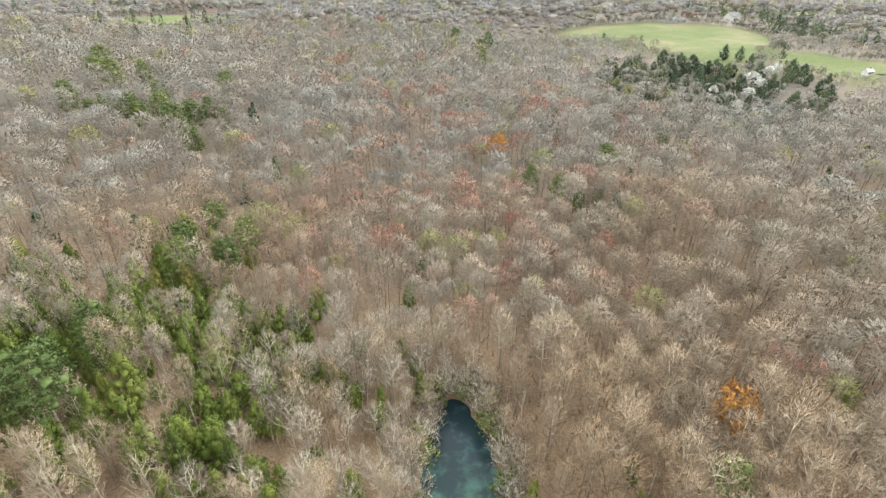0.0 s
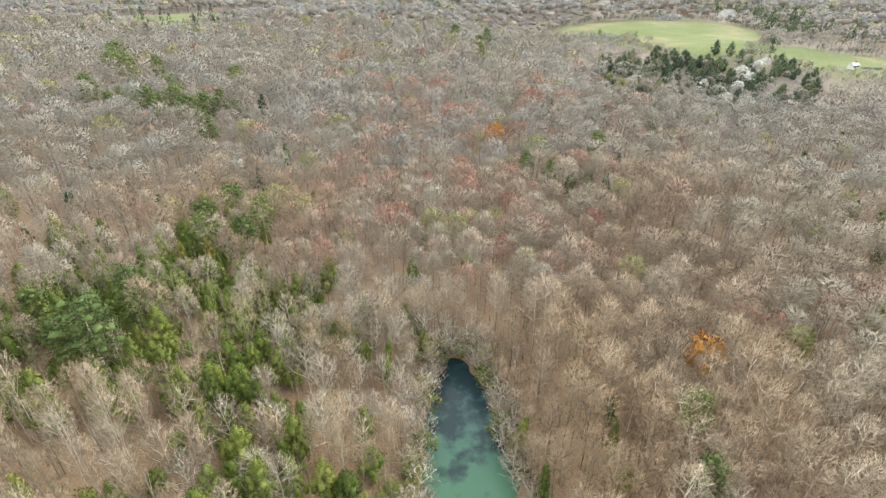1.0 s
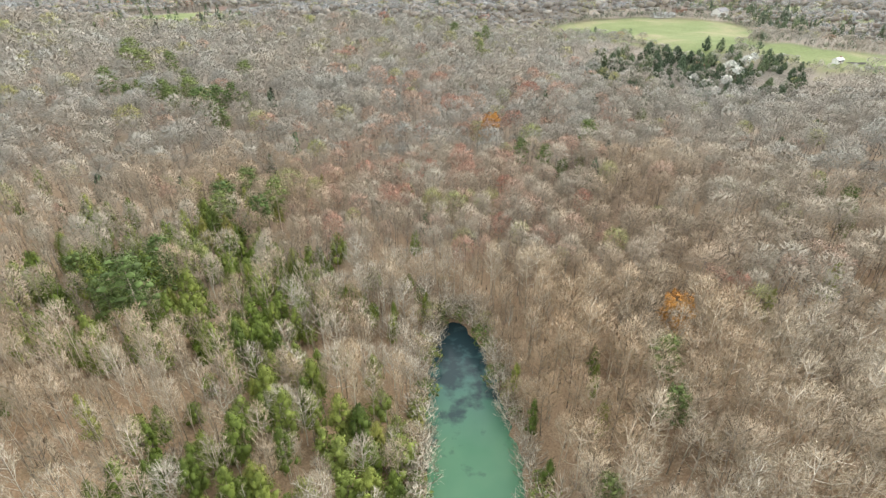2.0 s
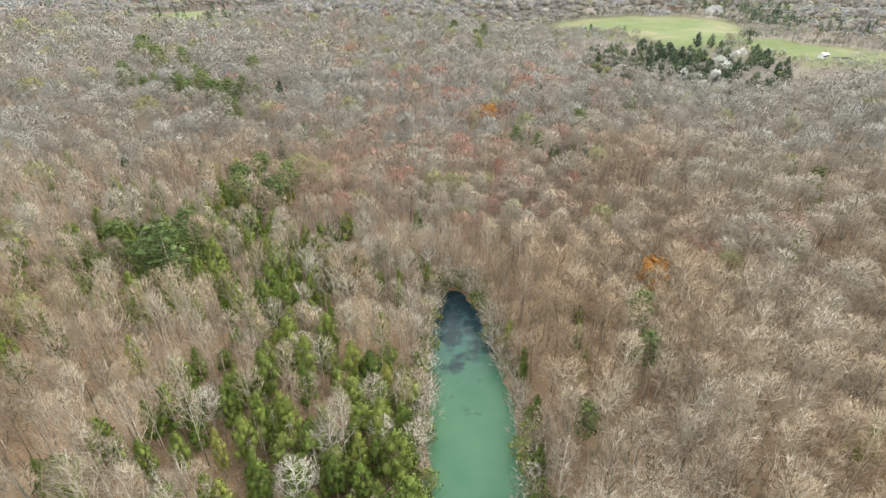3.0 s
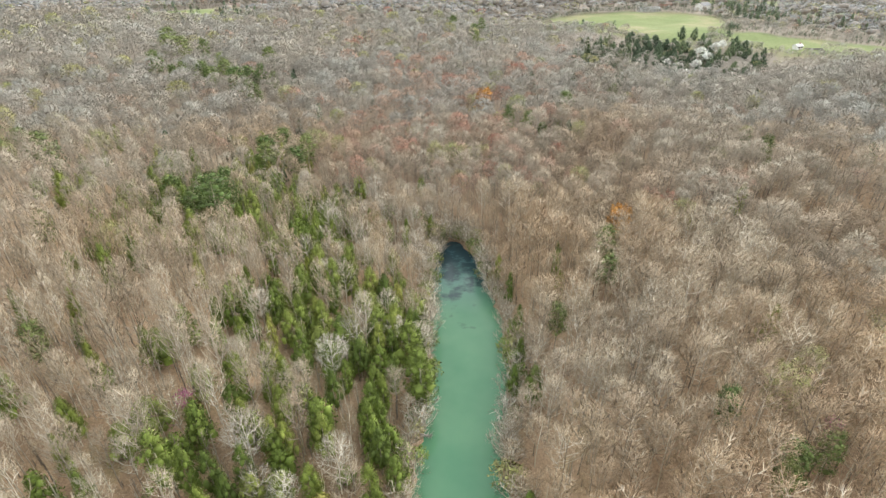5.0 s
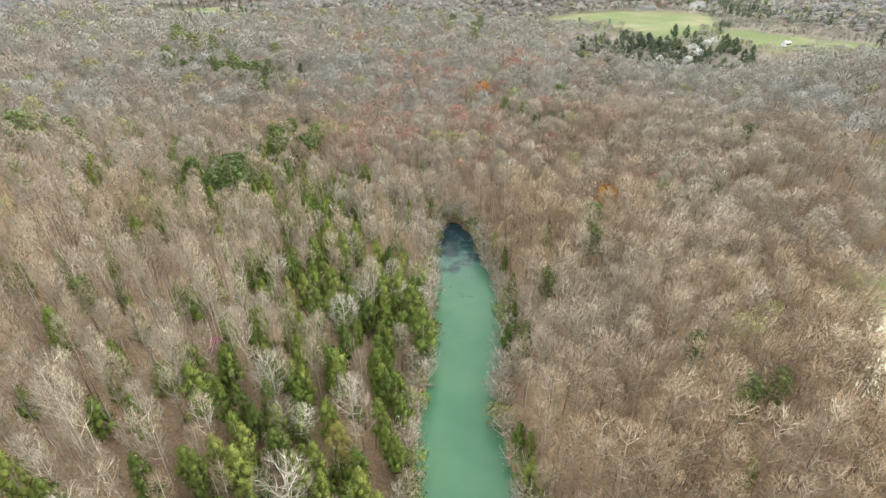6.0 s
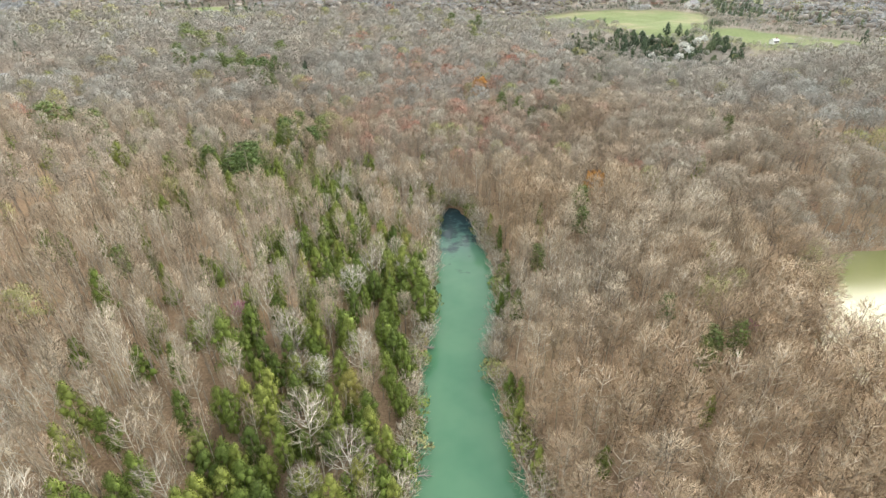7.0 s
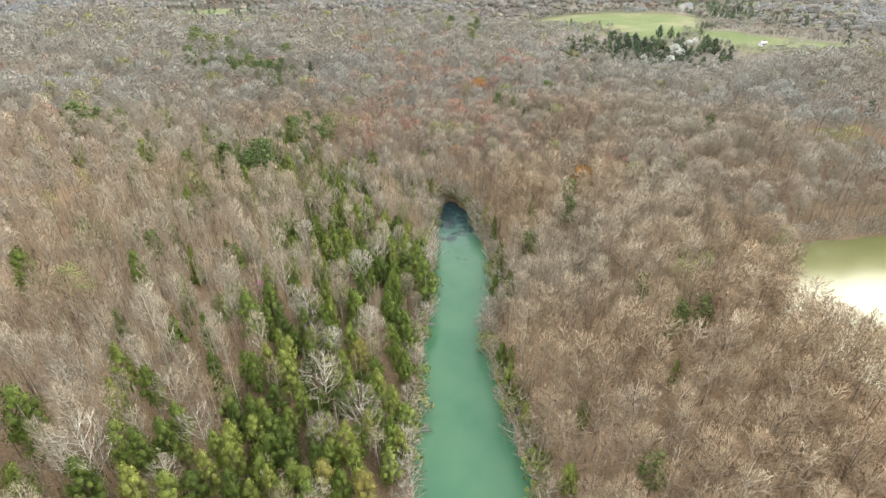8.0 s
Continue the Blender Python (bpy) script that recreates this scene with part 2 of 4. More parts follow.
def inside(x, y, poly):
    """Signed metres to a polygon's edge: plus inside."""
    x, y = np.asarray(x, float), np.asarray(y, float)
    best, odd = np.full(x.shape, 1e9), np.zeros(x.shape, bool)
    for (ax, ay), (bx, by) in zip(poly, poly[1:] + poly[:1]):
        t = np.clip(((x - ax) * (bx - ax) + (y - ay) * (by - ay)) / ((bx - ax) ** 2 + (by - ay) ** 2), 0, 1)
        best = np.minimum(best, np.hypot(x - ax - t * (bx - ax), y - ay - t * (by - ay)))
        cross = ((ay > y) != (by > y)) & (x < (bx - ax) * (y - ay) / ((by - ay) or 1e-9) + ax)
        odd ^= cross
    return np.where(odd, best, -best)


PASTURES = [
    [(80, 505), (139, 583), (196, 617), (262, 626), (315, 597), (310, 520), (250, 420), (206, 366), (180, 372), (172, 430), (150, 490)],
    [(228, 402), (262, 392), (285, 378), (330, 368), (400, 330), (360, 290), (300, 300), (253, 334), (230, 350)],
    [(-292, 478), (-238, 460), (-200, 600), (-225, 700), (-300, 690)],
    [(390, 640), (520, 620), (600, 700), (430, 700)],
    [(360, 800), (560, 780), (640, 900), (380, 900)],
]


def pasture(x, y):
    return np.max([inside(x, y, p) for p in PASTURES], axis=0)


def axis(lo, hi, fine_lo, fine_hi, step, grow):
    a, s = [fine_hi], step
    while a[-1] < hi:
        s = s * grow
        a.append(a[-1] + s)
    b, s = [fine_lo], step
    while b[-1] > lo:
        s = s * grow
        b.append(b[-1] - s)
    return np.array(b[:0:-1] + list(np.arange(fine_lo, fine_hi, step)) + a)


def build_ground():
    xs, ys = axis(-4500, 4500, -120, 130, 2.3, 1.04), axis(-4500, 4500, -80, 110, 2.3, 1.04)
    X, Y = np.meshgrid(xs, ys)
    Z = height(X, Y)
    w, h = len(xs), len(ys)
    i = (np.arange(h - 1)[:, None] * w + np.arange(w - 1)).ravel()
    T = np.concatenate([np.stack([i, i + 1, i + w + 1], 1), np.stack([i, i + w + 1, i + w], 1)])
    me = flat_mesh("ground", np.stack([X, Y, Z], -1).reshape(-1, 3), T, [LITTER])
    edge = 3 * np.sin(X / 7) * np.sin(Y / 9)
    me.attributes.new("pasture", "FLOAT", "POINT").data.foreach_set("value", smooth((pasture(X, Y) + edge + 13) / 14).astype(np.float32).ravel())
    me.polygons.foreach_set("use_smooth", np.ones(len(T), bool))
    tagged(new("ground", me), "hilly ground under brown leaf litter, with green pasture in clearings", "ground", kind="structure")


build_ground()


def build_water(name, x0, y0, x1, y1, mat, label):
    me = bpy.data.meshes.new(name)
    me.from_pydata([(x0, y0, 0), (x1, y0, 0), (x1, y1, 0), (x0, y1, 0)], [], [(0, 1, 2, 3)])
    me.materials.append(mat)
    tagged(new(name, me), label, "water", kind="structure")


build_water("creek_water", -22, -370, 40, 93, CREEK, "still milky turquoise creek between wooded banks")
build_water("lake_water", 80, -370, 470, 112, LAKE, "muddy olive lake with pale sky glare")


# trees
class Geo:
    """Collects triangles."""

    def __init__(self):
        self.V, self.T, self.n = [], [], 0

    def add(self, V, T):
        self.V.append(np.asarray(V, float).reshape(-1, 3))
        self.T.append(np.asarray(T, int).reshape(-1, 3) + self.n)
        self.n += len(self.V[-1])

    def tube(self, pts, radii, sides):
        pts = [np.asarray(p, float) for p in pts]
        rings = []
        for k, p in enumerate(pts):
            d = pts[min(k + 1, len(pts) - 1)] - pts[max(k - 1, 0)]
            d = d / (np.linalg.norm(d) + 1e-9)
            u = np.cross(d, (0.3, 0.9, 0.1))
            u = u / (np.linalg.norm(u) + 1e-9)
            v = np.cross(d, u)
            a = np.arange(sides) * 2 * math.pi / sides
            rings.append(p + radii[k] * (np.cos(a)[:, None] * u + np.sin(a)[:, None] * v))
        T = []
        for k in range(len(pts) - 1):
            for j in range(sides):
                a, b = k * sides + j, k * sides + (j + 1) % sides
                T += [(a, b, b + sides), (a, b + sides, a + sides)]
        self.add(np.concatenate(rings), T)

    def twig(self, p, d, length, width, rng, face=None, loose=0.3):
        """A thin spray from p; face: the way its flat side looks."""
        d = np.asarray(d, float)
        u = np.cross(d, rng.normal(size=3) if face is None else face + rng.normal(size=3) * loose)
        u = u / (np.linalg.norm(u) + 1e-9) * width / 2
        self.add([p - u, p + u, p + d * length], [(0, 1, 2)])

    def leaf(self, p, d, size, rng, face=None):
        d = np.asarray(d, float) + rng.normal(size=3) * 0.45
        d = d / (np.linalg.norm(d) + 1e-9)
        u = np.cross(d, rng.normal(size=3) if face is None else face + rng.normal(size=3) * 0.7)
        u = u / (np.linalg.norm(u) + 1e-9)
        w = np.cross(d, u)
        self.add([p - d * size * 0.4, p + u * size * 0.42 + w * size * 0.12, p + d * size * 0.6, p - u * size * 0.42 + w * size * 0.12], [(0, 1, 2), (0, 2, 3)])

    def blob(self, c, r, rng, rough=0.18, fineness=2):
        bm = bmesh.new()
        bmesh.ops.create_icosphere(bm, subdivisions=fineness, radius=1)
        V = np.array([v.co[:] for v in bm.verts])
        T = [[v.index for v in f.verts] for f in bm.faces]
        bm.free()
        V = V * (1 + rough * rng.normal(size=(len(V), 1)))
        self.add(np.asarray(c) + V * np.asarray(r), T)

    def done(self):
        return np.concatenate(self.V), np.concatenate(self.T)

    def solid(self):
        """Points, triangles, and the usual normals."""
        V, T = self.done()
        return V, T, usual_normals(V, T)

    def soft(self, centres, radii, out=1.0, up=0.25, own=0.2):
        """Points, triangles, and normals that follow the round masses of foliage or fine twigs they belong to."""
        V, T = self.done()
        F = np.cross(V[T[:, 1]] - V[T[:, 0]], V[T[:, 2]] - V[T[:, 0]])
        F = F / (np.linalg.norm(F, axis=1, keepdims=True) + 1e-12)
        M = V[T].mean(1)
        C, R = np.atleast_2d(centres), np.atleast_2d(radii)
        q = (M[:, None] - C[None]) / R[None]
        k = np.argmin((q ** 2).sum(-1), 1)
        N = (M - C[k]) / R[k] ** 2
        N = N / (np.linalg.norm(N, axis=1, keepdims=True) + 1e-9) * out + np.array([0, 0, up])
        T = np.where(((F * N).sum(1) < 0)[:, None], T[:, ::-1], T)
        F = np.where(((F * N).sum(1) < 0)[:, None], -F, F)
        N = N + own * F
        P = np.zeros_like(V)
        for j in range(3):
            np.add.at(P, T[:, j], N)
        return V, T, P / (np.linalg.norm(P, axis=1, keepdims=True) + 1e-9)


def usual_normals(V, T):
    F = np.cross(V[T[:, 1]] - V[T[:, 0]], V[T[:, 2]] - V[T[:, 0]])
    P = np.zeros_like(V)
    for j in range(3):
        np.add.at(P, T[:, j], F)
    return P / (np.linalg.norm(P, axis=1, keepdims=True) + 1e-12)


def unit(v):
    v = np.asarray(v, float)
    return v / (np.linalg.norm(v) + 1e-9)


def up_along(n, rng, out=0.4, loose=0.35):
    """A way that climbs a crown's outside, whose outward way is n."""
    t = np.array([0, 0, 1.0]) - n[2] * n
    return unit(t + out * n + rng.normal(size=3) * loose)


def within(p, e, H, wide, first):
    """Shortens the way from p to e until it ends inside the egg of a crown."""
    c = np.array([0, 0, H * (0.5 + first * 0.5)])
    r = np.array([wide * 0.5, wide * 0.5, H * (1.04 - first) * 0.5])
    for k in range(9):
        q = (e - c) / r
        q[2] = max(q[2], 0)
        if np.linalg.norm(q) <= 1:
            break
        e = p + (e - p) * 0.85
    return e


def bare_tree(seed, H, wide, first, limbs, twigs, sides=5, thick=0.2, twig_wide=0.07, forks=4, slight=False):
    """A leafless hardwood: trunk, ascending limbs with forks, and a haze of twigs in a rounded crown."""
    rng = np.random.default_rng(seed)
    trunk, boughs, fine = Geo(), Geo(), Geo()
    lean = rng.normal(size=2) * 0.02 * H
    n = 3 if slight else 5
    pts = [np.array([lean[0] * t ** 1.5 + 0.15 * math.sin(5 * t + seed), lean[1] * t ** 1.5 + 0.15 * math.cos(4 * t), -0.6 + (H * 0.93 + 0.6) * t]) for t in np.linspace(0, 1, n)]
    trunk.tube(pts, np.linspace(thick, 0.035, n), sides)
    tips, az = [], rng.uniform(0, 6)
    at = lambda t: np.array([np.interp(t, np.linspace(0, 1, n), [p[k] for p in pts]) for k in range(3)])
    for k in range(limbs):
        t = first * 0.85 + (0.94 - first * 0.85) * (k + rng.uniform(0, 0.8)) / limbs
        az += 2.4 + rng.normal() * 0.35
        p0 = at(t)
        out = np.array([math.cos(az), math.sin(az), 0])
        reach = wide * 0.55 * rng.uniform(0.75, 1.1)
        rise = reach * rng.uniform(0.9, 1.6)
        p2 = within(p0, p0 + out * reach + np.array([0, 0, rise]), H, wide, first)
        p1 = p0 + (p2 - p0) * np.array([0.6, 0.6, 0.42])
        r = thick * (1 - t) * 0.5 + (0.035 if slight else 0.045)
        if slight:
            boughs.twig(p0, unit(p1 - p0), np.linalg.norm(p1 - p0), r * 2.6, rng)
            boughs.twig(p1, unit(p2 - p1), np.linalg.norm(p2 - p1), r * 2.0, rng)
        else:
            boughs.tube([p0, p1, p2], [r, r * 0.6, 0.02], 3)
        tips.append((p1, p2))
        for j in range(forks):
            s = rng.uniform(0.25, 0.95)
            b = p0 + (p1 - p0) * s * 2 if s < 0.5 else p1 + (p2 - p1) * (s * 2 - 1)
            d = unit(unit(p2 - p0) + rng.normal(size=3) * 0.5 + np.array([0, 0, 0.25]))
            e = within(b, b + d * reach * rng.uniform(0.4, 0.8), H, wide, first)
            boughs.twig(b, unit(e - b), np.linalg.norm(e - b), 0.1 if slight else 0.13, rng)
            tips.append((b + (e - b) * 0.3, e))
    tips.append((pts[-1] - np.array([0, 0, H * 0.08]), pts[-1]))
    c, rr = np.array([0, 0, H * (0.5 + first * 0.5)]), np.array([wide * 0.5, wide * 0.5, H * (1.0 - first) * 0.5])
    low = np.array([0, 0, H * first])
    for k in range(twigs):
        if k % 6 == 0 if slight else k % 2:
            a, b = tips[rng.integers(len(tips))]
            p = a + (b - a) * rng.uniform(0.2, 1.0)
            d = unit(0.7 * unit(b - a) + 0.7 * unit(p - low) + rng.normal(size=3) * 0.42 + np.array([0, 0, 0.15]))
            e = within(p, p + d * rng.uniform(0.5, 1.3), H, wide * 1.08, first)
            ln = np.linalg.norm(e - p)
            if ln > 0.15:
                fine.twig(p, (e - p) / ln, ln, twig_wide * rng.uniform(0.6, 1.3), rng)
        else:
            q = unit(rng.normal(size=3) + np.array([0, 0, 0.55]))
            p = c + q * rr * rng.uniform(0.7 if slight else 0.6, 1.0)
            n = unit(q / rr)
            d = unit(0.6 * rng.normal(size=3) + n + (0.0 if slight else 0.3) * np.array([0, 0, 1]))
            ln = rng.uniform(0.6, 1.3)
            fine.twig(p - d * ln * 0.6, d, ln, twig_wide * rng.uniform(0.7, 1.4), rng, n, 0.2 if slight else 0.4)
    heart = c - rr * [0, 0, 0.15 if slight else 0.4]
    # added core, no bough: its darker bark colour stands for shade inside distant crowns
    if twig_wide > 0.5:
        boughs.blob(c + rr * [0.15 * math.cos(seed), 0.15 * math.sin(seed), -0.12], rr * rng.uniform(0.45, 0.58), rng, 0.2, 1)
    return {"trunk": trunk.solid(), "bough": boughs.soft(heart, rr, own=0.6), "twigs": fine.soft(heart, rr, up=0.05 if slight else 0.2, own=0.12 if slight else 0.25)}


def far_tree(seed, H, wide, first, blades, width, limbs=0, cone=False):
    """A tree farther off: a stem, a few limbs, and an uneven crown of upward sprays."""
    rng = np.random.default_rng(seed)
    stem, boughs, dome = Geo(), Geo(), Geo()
    if limbs:
        stem.tube([(0, 0, -0.5), (0.1, 0.05, H * 0.9)], [0.2, 0.05], 3)
    else:
        stem.twig(np.array([0, 0, -0.5]), np.array([0.02, 0.02, 1]), H * 0.8, 0.45, rng)
    lumps = [(rng.uniform(0, 6.28), rng.uniform(0.75, 1.12)) for k in range(4)]
    z0, rz = H * (0.5 + first * 0.5), H * (1 - first) * 0.5
    for k in range(limbs):
        a = k * 2.4 + rng.normal() * 0.3
        p = np.array([0, 0, H * (first * 0.8 + 0.1 * k / limbs)])
        e = np.array([math.cos(a) * wide * 0.36, math.sin(a) * wide * 0.36, z0 + rz * rng.uniform(0.1, 0.7)])
        boughs.twig(p, unit(e - p), np.linalg.norm(e - p), 0.22, rng)
    for k in range(blades):
        a, e = rng.uniform(0, 2 * math.pi), rng.uniform(-0.35, 1)
        lump = 1.0
        for la, lf in lumps:
            lump *= 1 + (lf - 1) * max(0, math.cos(a - la)) ** 2
        flat = math.sqrt(max(0.02, 1 - e * e)) if not cone else (1 - e) * 0.75 + 0.1
        r = wide * 0.5 * flat * lump * rng.uniform(0.55, 1.0)
        p = np.array([math.cos(a) * r, math.sin(a) * r, z0 + rz * e * (0.85 + 0.15 * lump)])
        n = unit([math.cos(a) * flat, math.sin(a) * flat, (e if not cone else 0.5) * wide / (2 * rz)])
        d = unit(np.cross(n, rng.normal(size=3)) + 0.45 * n) if not cone else up_along(n, rng)
        ln = rng.uniform(0.6, 1.2) * (1 + 0.6 * width)
        dome.twig(p - d * ln * 0.6, d, ln, width * rng.uniform(0.6, 1.3), rng, n)
    middle, size = (0, 0, z0 - rz * 0.3), (wide * 0.5, wide * 0.5, rz)
    out = {"trunk": stem.solid(), "twigs": dome.soft(middle, size)}
    if limbs:
        out["bough"] = boughs.soft(middle, size)
    return out


def cedar_tree(seed, H, wide, count, size=0.3, bare=0.22):
    """A dense evergreen: an uneven rounded cone of many needle sprays, heaped in clumps over a dark core, above a bare foot."""
    rng = np.random.default_rng(seed)
    trunk, crown = Geo(), Geo()
    trunk.tube([(0, 0, -0.5), (0, 0, H * 0.3), (0.05, 0, H * 0.85)], [0.19, 0.15, 0.04], 5)
    clumps, many = [], 26
    for k in range(many):
        q = (k + rng.uniform(0, 0.9)) / many
        a = k * 2.4 + rng.normal() * 0.4
        broad = wide * 0.5 * min(1, q * 2.2 + 0.6) * (1 - q ** 2.2) ** 0.6
        r = wide * rng.uniform(0.15, 0.24) * (1.15 - 0.45 * q)
        c = np.array([math.cos(a), math.sin(a), 0]) * max(0, broad - r) * rng.uniform(0.65, 1.2) + np.array([0, 0, H * (bare + (0.95 - bare) * q)])
        clumps.append((c, r))
        crown.blob(c, (r * 0.5, r * 0.5, r * 0.75), rng, 0.25, 1)
    for k in range(count):
        c, r = clumps[k % many]
        n = unit(rng.normal(size=3) + np.array([0, 0, 0.5]) + unit(c * np.array([1, 1, 0])) * 0.6)
        p = c + n * r * np.array([1, 1, 1.45]) * rng.uniform(0.6, 1.15)
        crown.leaf(p, up_along(n, rng, 0.6, 0.4), size * rng.uniform(0.5, 1.3), rng, n)
    return {"trunk": trunk.solid(), "crown": crown.soft([m[0] for m in clumps], [[m[1], m[1], m[1] * 1.4] for m in clumps], up=0.3, own=0.3)}


def pine_tree(seed, H, wide, tufts, per):
    """A tall pine: bare lower stem, tiers of boughs with needle tufts."""
    rng = np.random.default_rng(seed)
    trunk, boughs, crown, heaps = Geo(), Geo(), Geo(), []
    trunk.tube([(0, 0, -0.5), (0.1, 0.05, H * 0.5), (0.05, 0.1, H * 0.97)], [0.24, 0.17, 0.04], 5)
    for k in range(tufts):
        q = 0.42 + 0.56 * (k + rng.uniform(0, 0.8)) / tufts
        a = k * 2.4 + rng.normal() * 0.3
        r = wide * 0.5 * (1.05 - 0.8 * ((q - 0.5) / 0.5) ** 2 if q > 0.5 else 0.8) * rng.uniform(0.45, 1.0)
        c = np.array([math.cos(a) * r, math.sin(a) * r, H * q + r * 0.2])
        heaps.append(c)
        boughs.tube([(0.05, 0.05, H * q - 0.3), c], [0.07, 0.025], 3)
        s = wide * rng.uniform(0.17, 0.26)
        crown.blob(c, (s * 0.38, s * 0.38, s * 0.24), rng, 0.3, 1)
        for j in range(per):
            d = unit(rng.normal(size=3) + np.array([0, 0, 0.5]))
            crown.leaf(c + d * np.array([s, s, s * 0.6]) * rng.uniform(0.6, 1.25), up_along(d, rng, 0.8, 0.5), rng.uniform(0.2, 0.42), rng, d)
    return {"trunk": trunk.solid(), "bough": boughs.solid(), "crown": crown.soft(heaps, [[wide * 0.22, wide * 0.22, wide * 0.14]] * len(heaps), own=0.3)}


def leafing(tree, seed, count, size):
    """Adds young leaves or blossom to a bare tree, at its twigs."""
    rng = np.random.default_rng(seed)
    V, T, N = tree["twigs"]
    g, middle = Geo(), V.mean(0)
    for k in range(count):
        p = V[T[rng.integers(len(T))][2]] + rng.normal(size=3) * 0.3
        g.leaf(p, rng.normal(size=3) + np.array([0, 0, 0.6]), size * rng.uniform(0.6, 1.4), rng)
    out = dict(tree)
    out["crown"] = g.soft(middle - [0, 0, 1.5], np.ptp(V, axis=0) / 2, own=0.4)
    return out


def joined(sorts, where, mats_of):
    """One mesh of many trees. sorts: tree dicts; where: rows x, y, z, turn, across, up, tone, sort. mats_of: material of each part."""
    names = list(mats_of)
    Vs, Ts, Is, Os, Ns, base = [], [], [], [], [], 0
    where = np.asarray(where, float)
    for s, tree in enumerate(sorts):
        w = where[where[:, 7] == s]
        if not len(w):
            continue
        c, sn = np.cos(w[:, 3:4]), np.sin(w[:, 3:4])
        for name, (V, T, N) in tree.items():
            Ns.append(np.stack([N[:, 0] * c - N[:, 1] * sn, N[:, 0] * sn + N[:, 1] * c, np.repeat(N[None, :, 2], len(w), 0)], -1).reshape(-1, 3))
            x = (V[:, 0] * c - V[:, 1] * sn) * w[:, 4:5] + w[:, 0:1]
            y = (V[:, 0] * sn + V[:, 1] * c) * w[:, 4:5] + w[:, 1:2]
            z = V[:, 2] * w[:, 5:6] + w[:, 2:3]
            Vs.append(np.stack([x, y, z], -1).reshape(-1, 3))
            Ts.append((T[None] + (np.arange(len(w)) * len(V))[:, None, None] + base).reshape(-1, 3))
            Is.append(np.full(len(T) * len(w), names.index(name)))
            Os.append(np.repeat(w[:, 6], len(V)))
            base += len(V) * len(w)
    return flat_mesh("woods", np.concatenate(Vs), np.concatenate(Ts), list(mats_of.values()), np.concatenate(Is), np.concatenate(Os), np.concatenate(Ns))


def tree_thing(name, tree, mats_of, label, category, group):
    """One tree as a thing: an Empty at its foot with trunk, limbs and crown under it."""
    top = tagged(new(name), label, category, group)
    for k, (V, T, N) in tree.items():
        part({"twigs": "twig_crown"}.get(k, k), flat_mesh(k, V, T, [mats_of[k]], normals=N), None, top)
    return top


def plant(proto, x, y, rng, low=0.85, high=1.15, tall=None):
    """A copy of a tree at a place, by chance between two sizes; tall: its height, where that goes its own way."""
    t = copy_thing(proto, pose(x, y, float(height(x, y)), 0, 0, rng.uniform(0, 360)))
    s = rng.uniform(low, high)
    t.scale = (s * rng.uniform(0.92, 1.08), s * rng.uniform(0.92, 1.08), tall or s)
    return t


def remove_thing(ob):
    for o in list(ob.children_recursive) + [ob]:
        bpy.data.objects.remove(o)


def scatter(seed, spacing, x0, x1, y0, y1):
    """A jittered grid of feet."""
    rng = np.random.default_rng(seed)
    X, Y = np.meshgrid(np.arange(x0, x1, spacing), np.arange(y0, y1, spacing * 0.87))
    X = X + (np.arange(X.shape[0]) % 2)[:, None] * spacing / 2
    p = np.stack([X.ravel(), Y.ravel()], 1)
    return p + rng.uniform(-0.42, 0.42, p.shape) * spacing, rng

# evergreens, each where it stands
CEDARS = [(-73, -63, 1.17), (-63, -62, 1.26), (-55, -62, 1.08), (-49, -62, 1.07), (-30, -61, 0.93), (-46, -60, 0.97), (-40, -59, 0.97), (-26, -59, 0.89), (-44, -58, 0.88), (-23, -58, 1.02), (-20, -58, 0.89), (-16, -58, 0.93),
          (-29, -57, 0.95), (-59, -56, 1.17), (-56, -56, 0.96), (-35, -56, 0.97), (-76, -54, 0.83), (-41, -54, 0.94), (-78, -52, 1.38), (-54, -52, 0.97), (-31, -52, 0.93), (-35, -51, 0.94), (-20, -50, 0.93), (-38, -49, 1.06),
          (-53, -48, 0.94), (-36, -47, 0.96), (-10, -47, 0.7), (-65, -46, 0.93), (-43, -45, 0.88), (-33, -44, 0.87), (-12, -44, 0.61), (-61, -41, 0.93)]
CEDARS += [(-31, -40, 0.89), (-67, -39, 1.01), (-37, -39, 0.93), (-50, -36, 0.82), (-31, -35, 0.75), (-42, -34, 0.82), (-36, -33, 1.03), (-45, -32, 0.88), (-16, -32, 0.76), (-24, -29, 0.99), (-36, -28, 0.89), (-17, -28, 0.99),
           (-55, -26, 0.72), (-39, -25, 0.91), (-21, -23, 1.02), (-12, -22, 0.8), (-37, -21, 0.81), (-47, -20, 1.17), (-43, -20, 0.76), (-62, -20, 0.55), (-24, -18, 0.82), (-14, -17, 0.94), (-99, -16, 1.37), (-65, -13, 0.69),
           (-10, -13, 0.79), (-76, -11, 1.04), (-45, -10, 0.77), (-33, -9, 0.74), (-13, -9, 0.86), (-32, -4, 0.88), (-16, -3, 0.89), (-68, 0, 0.55)]
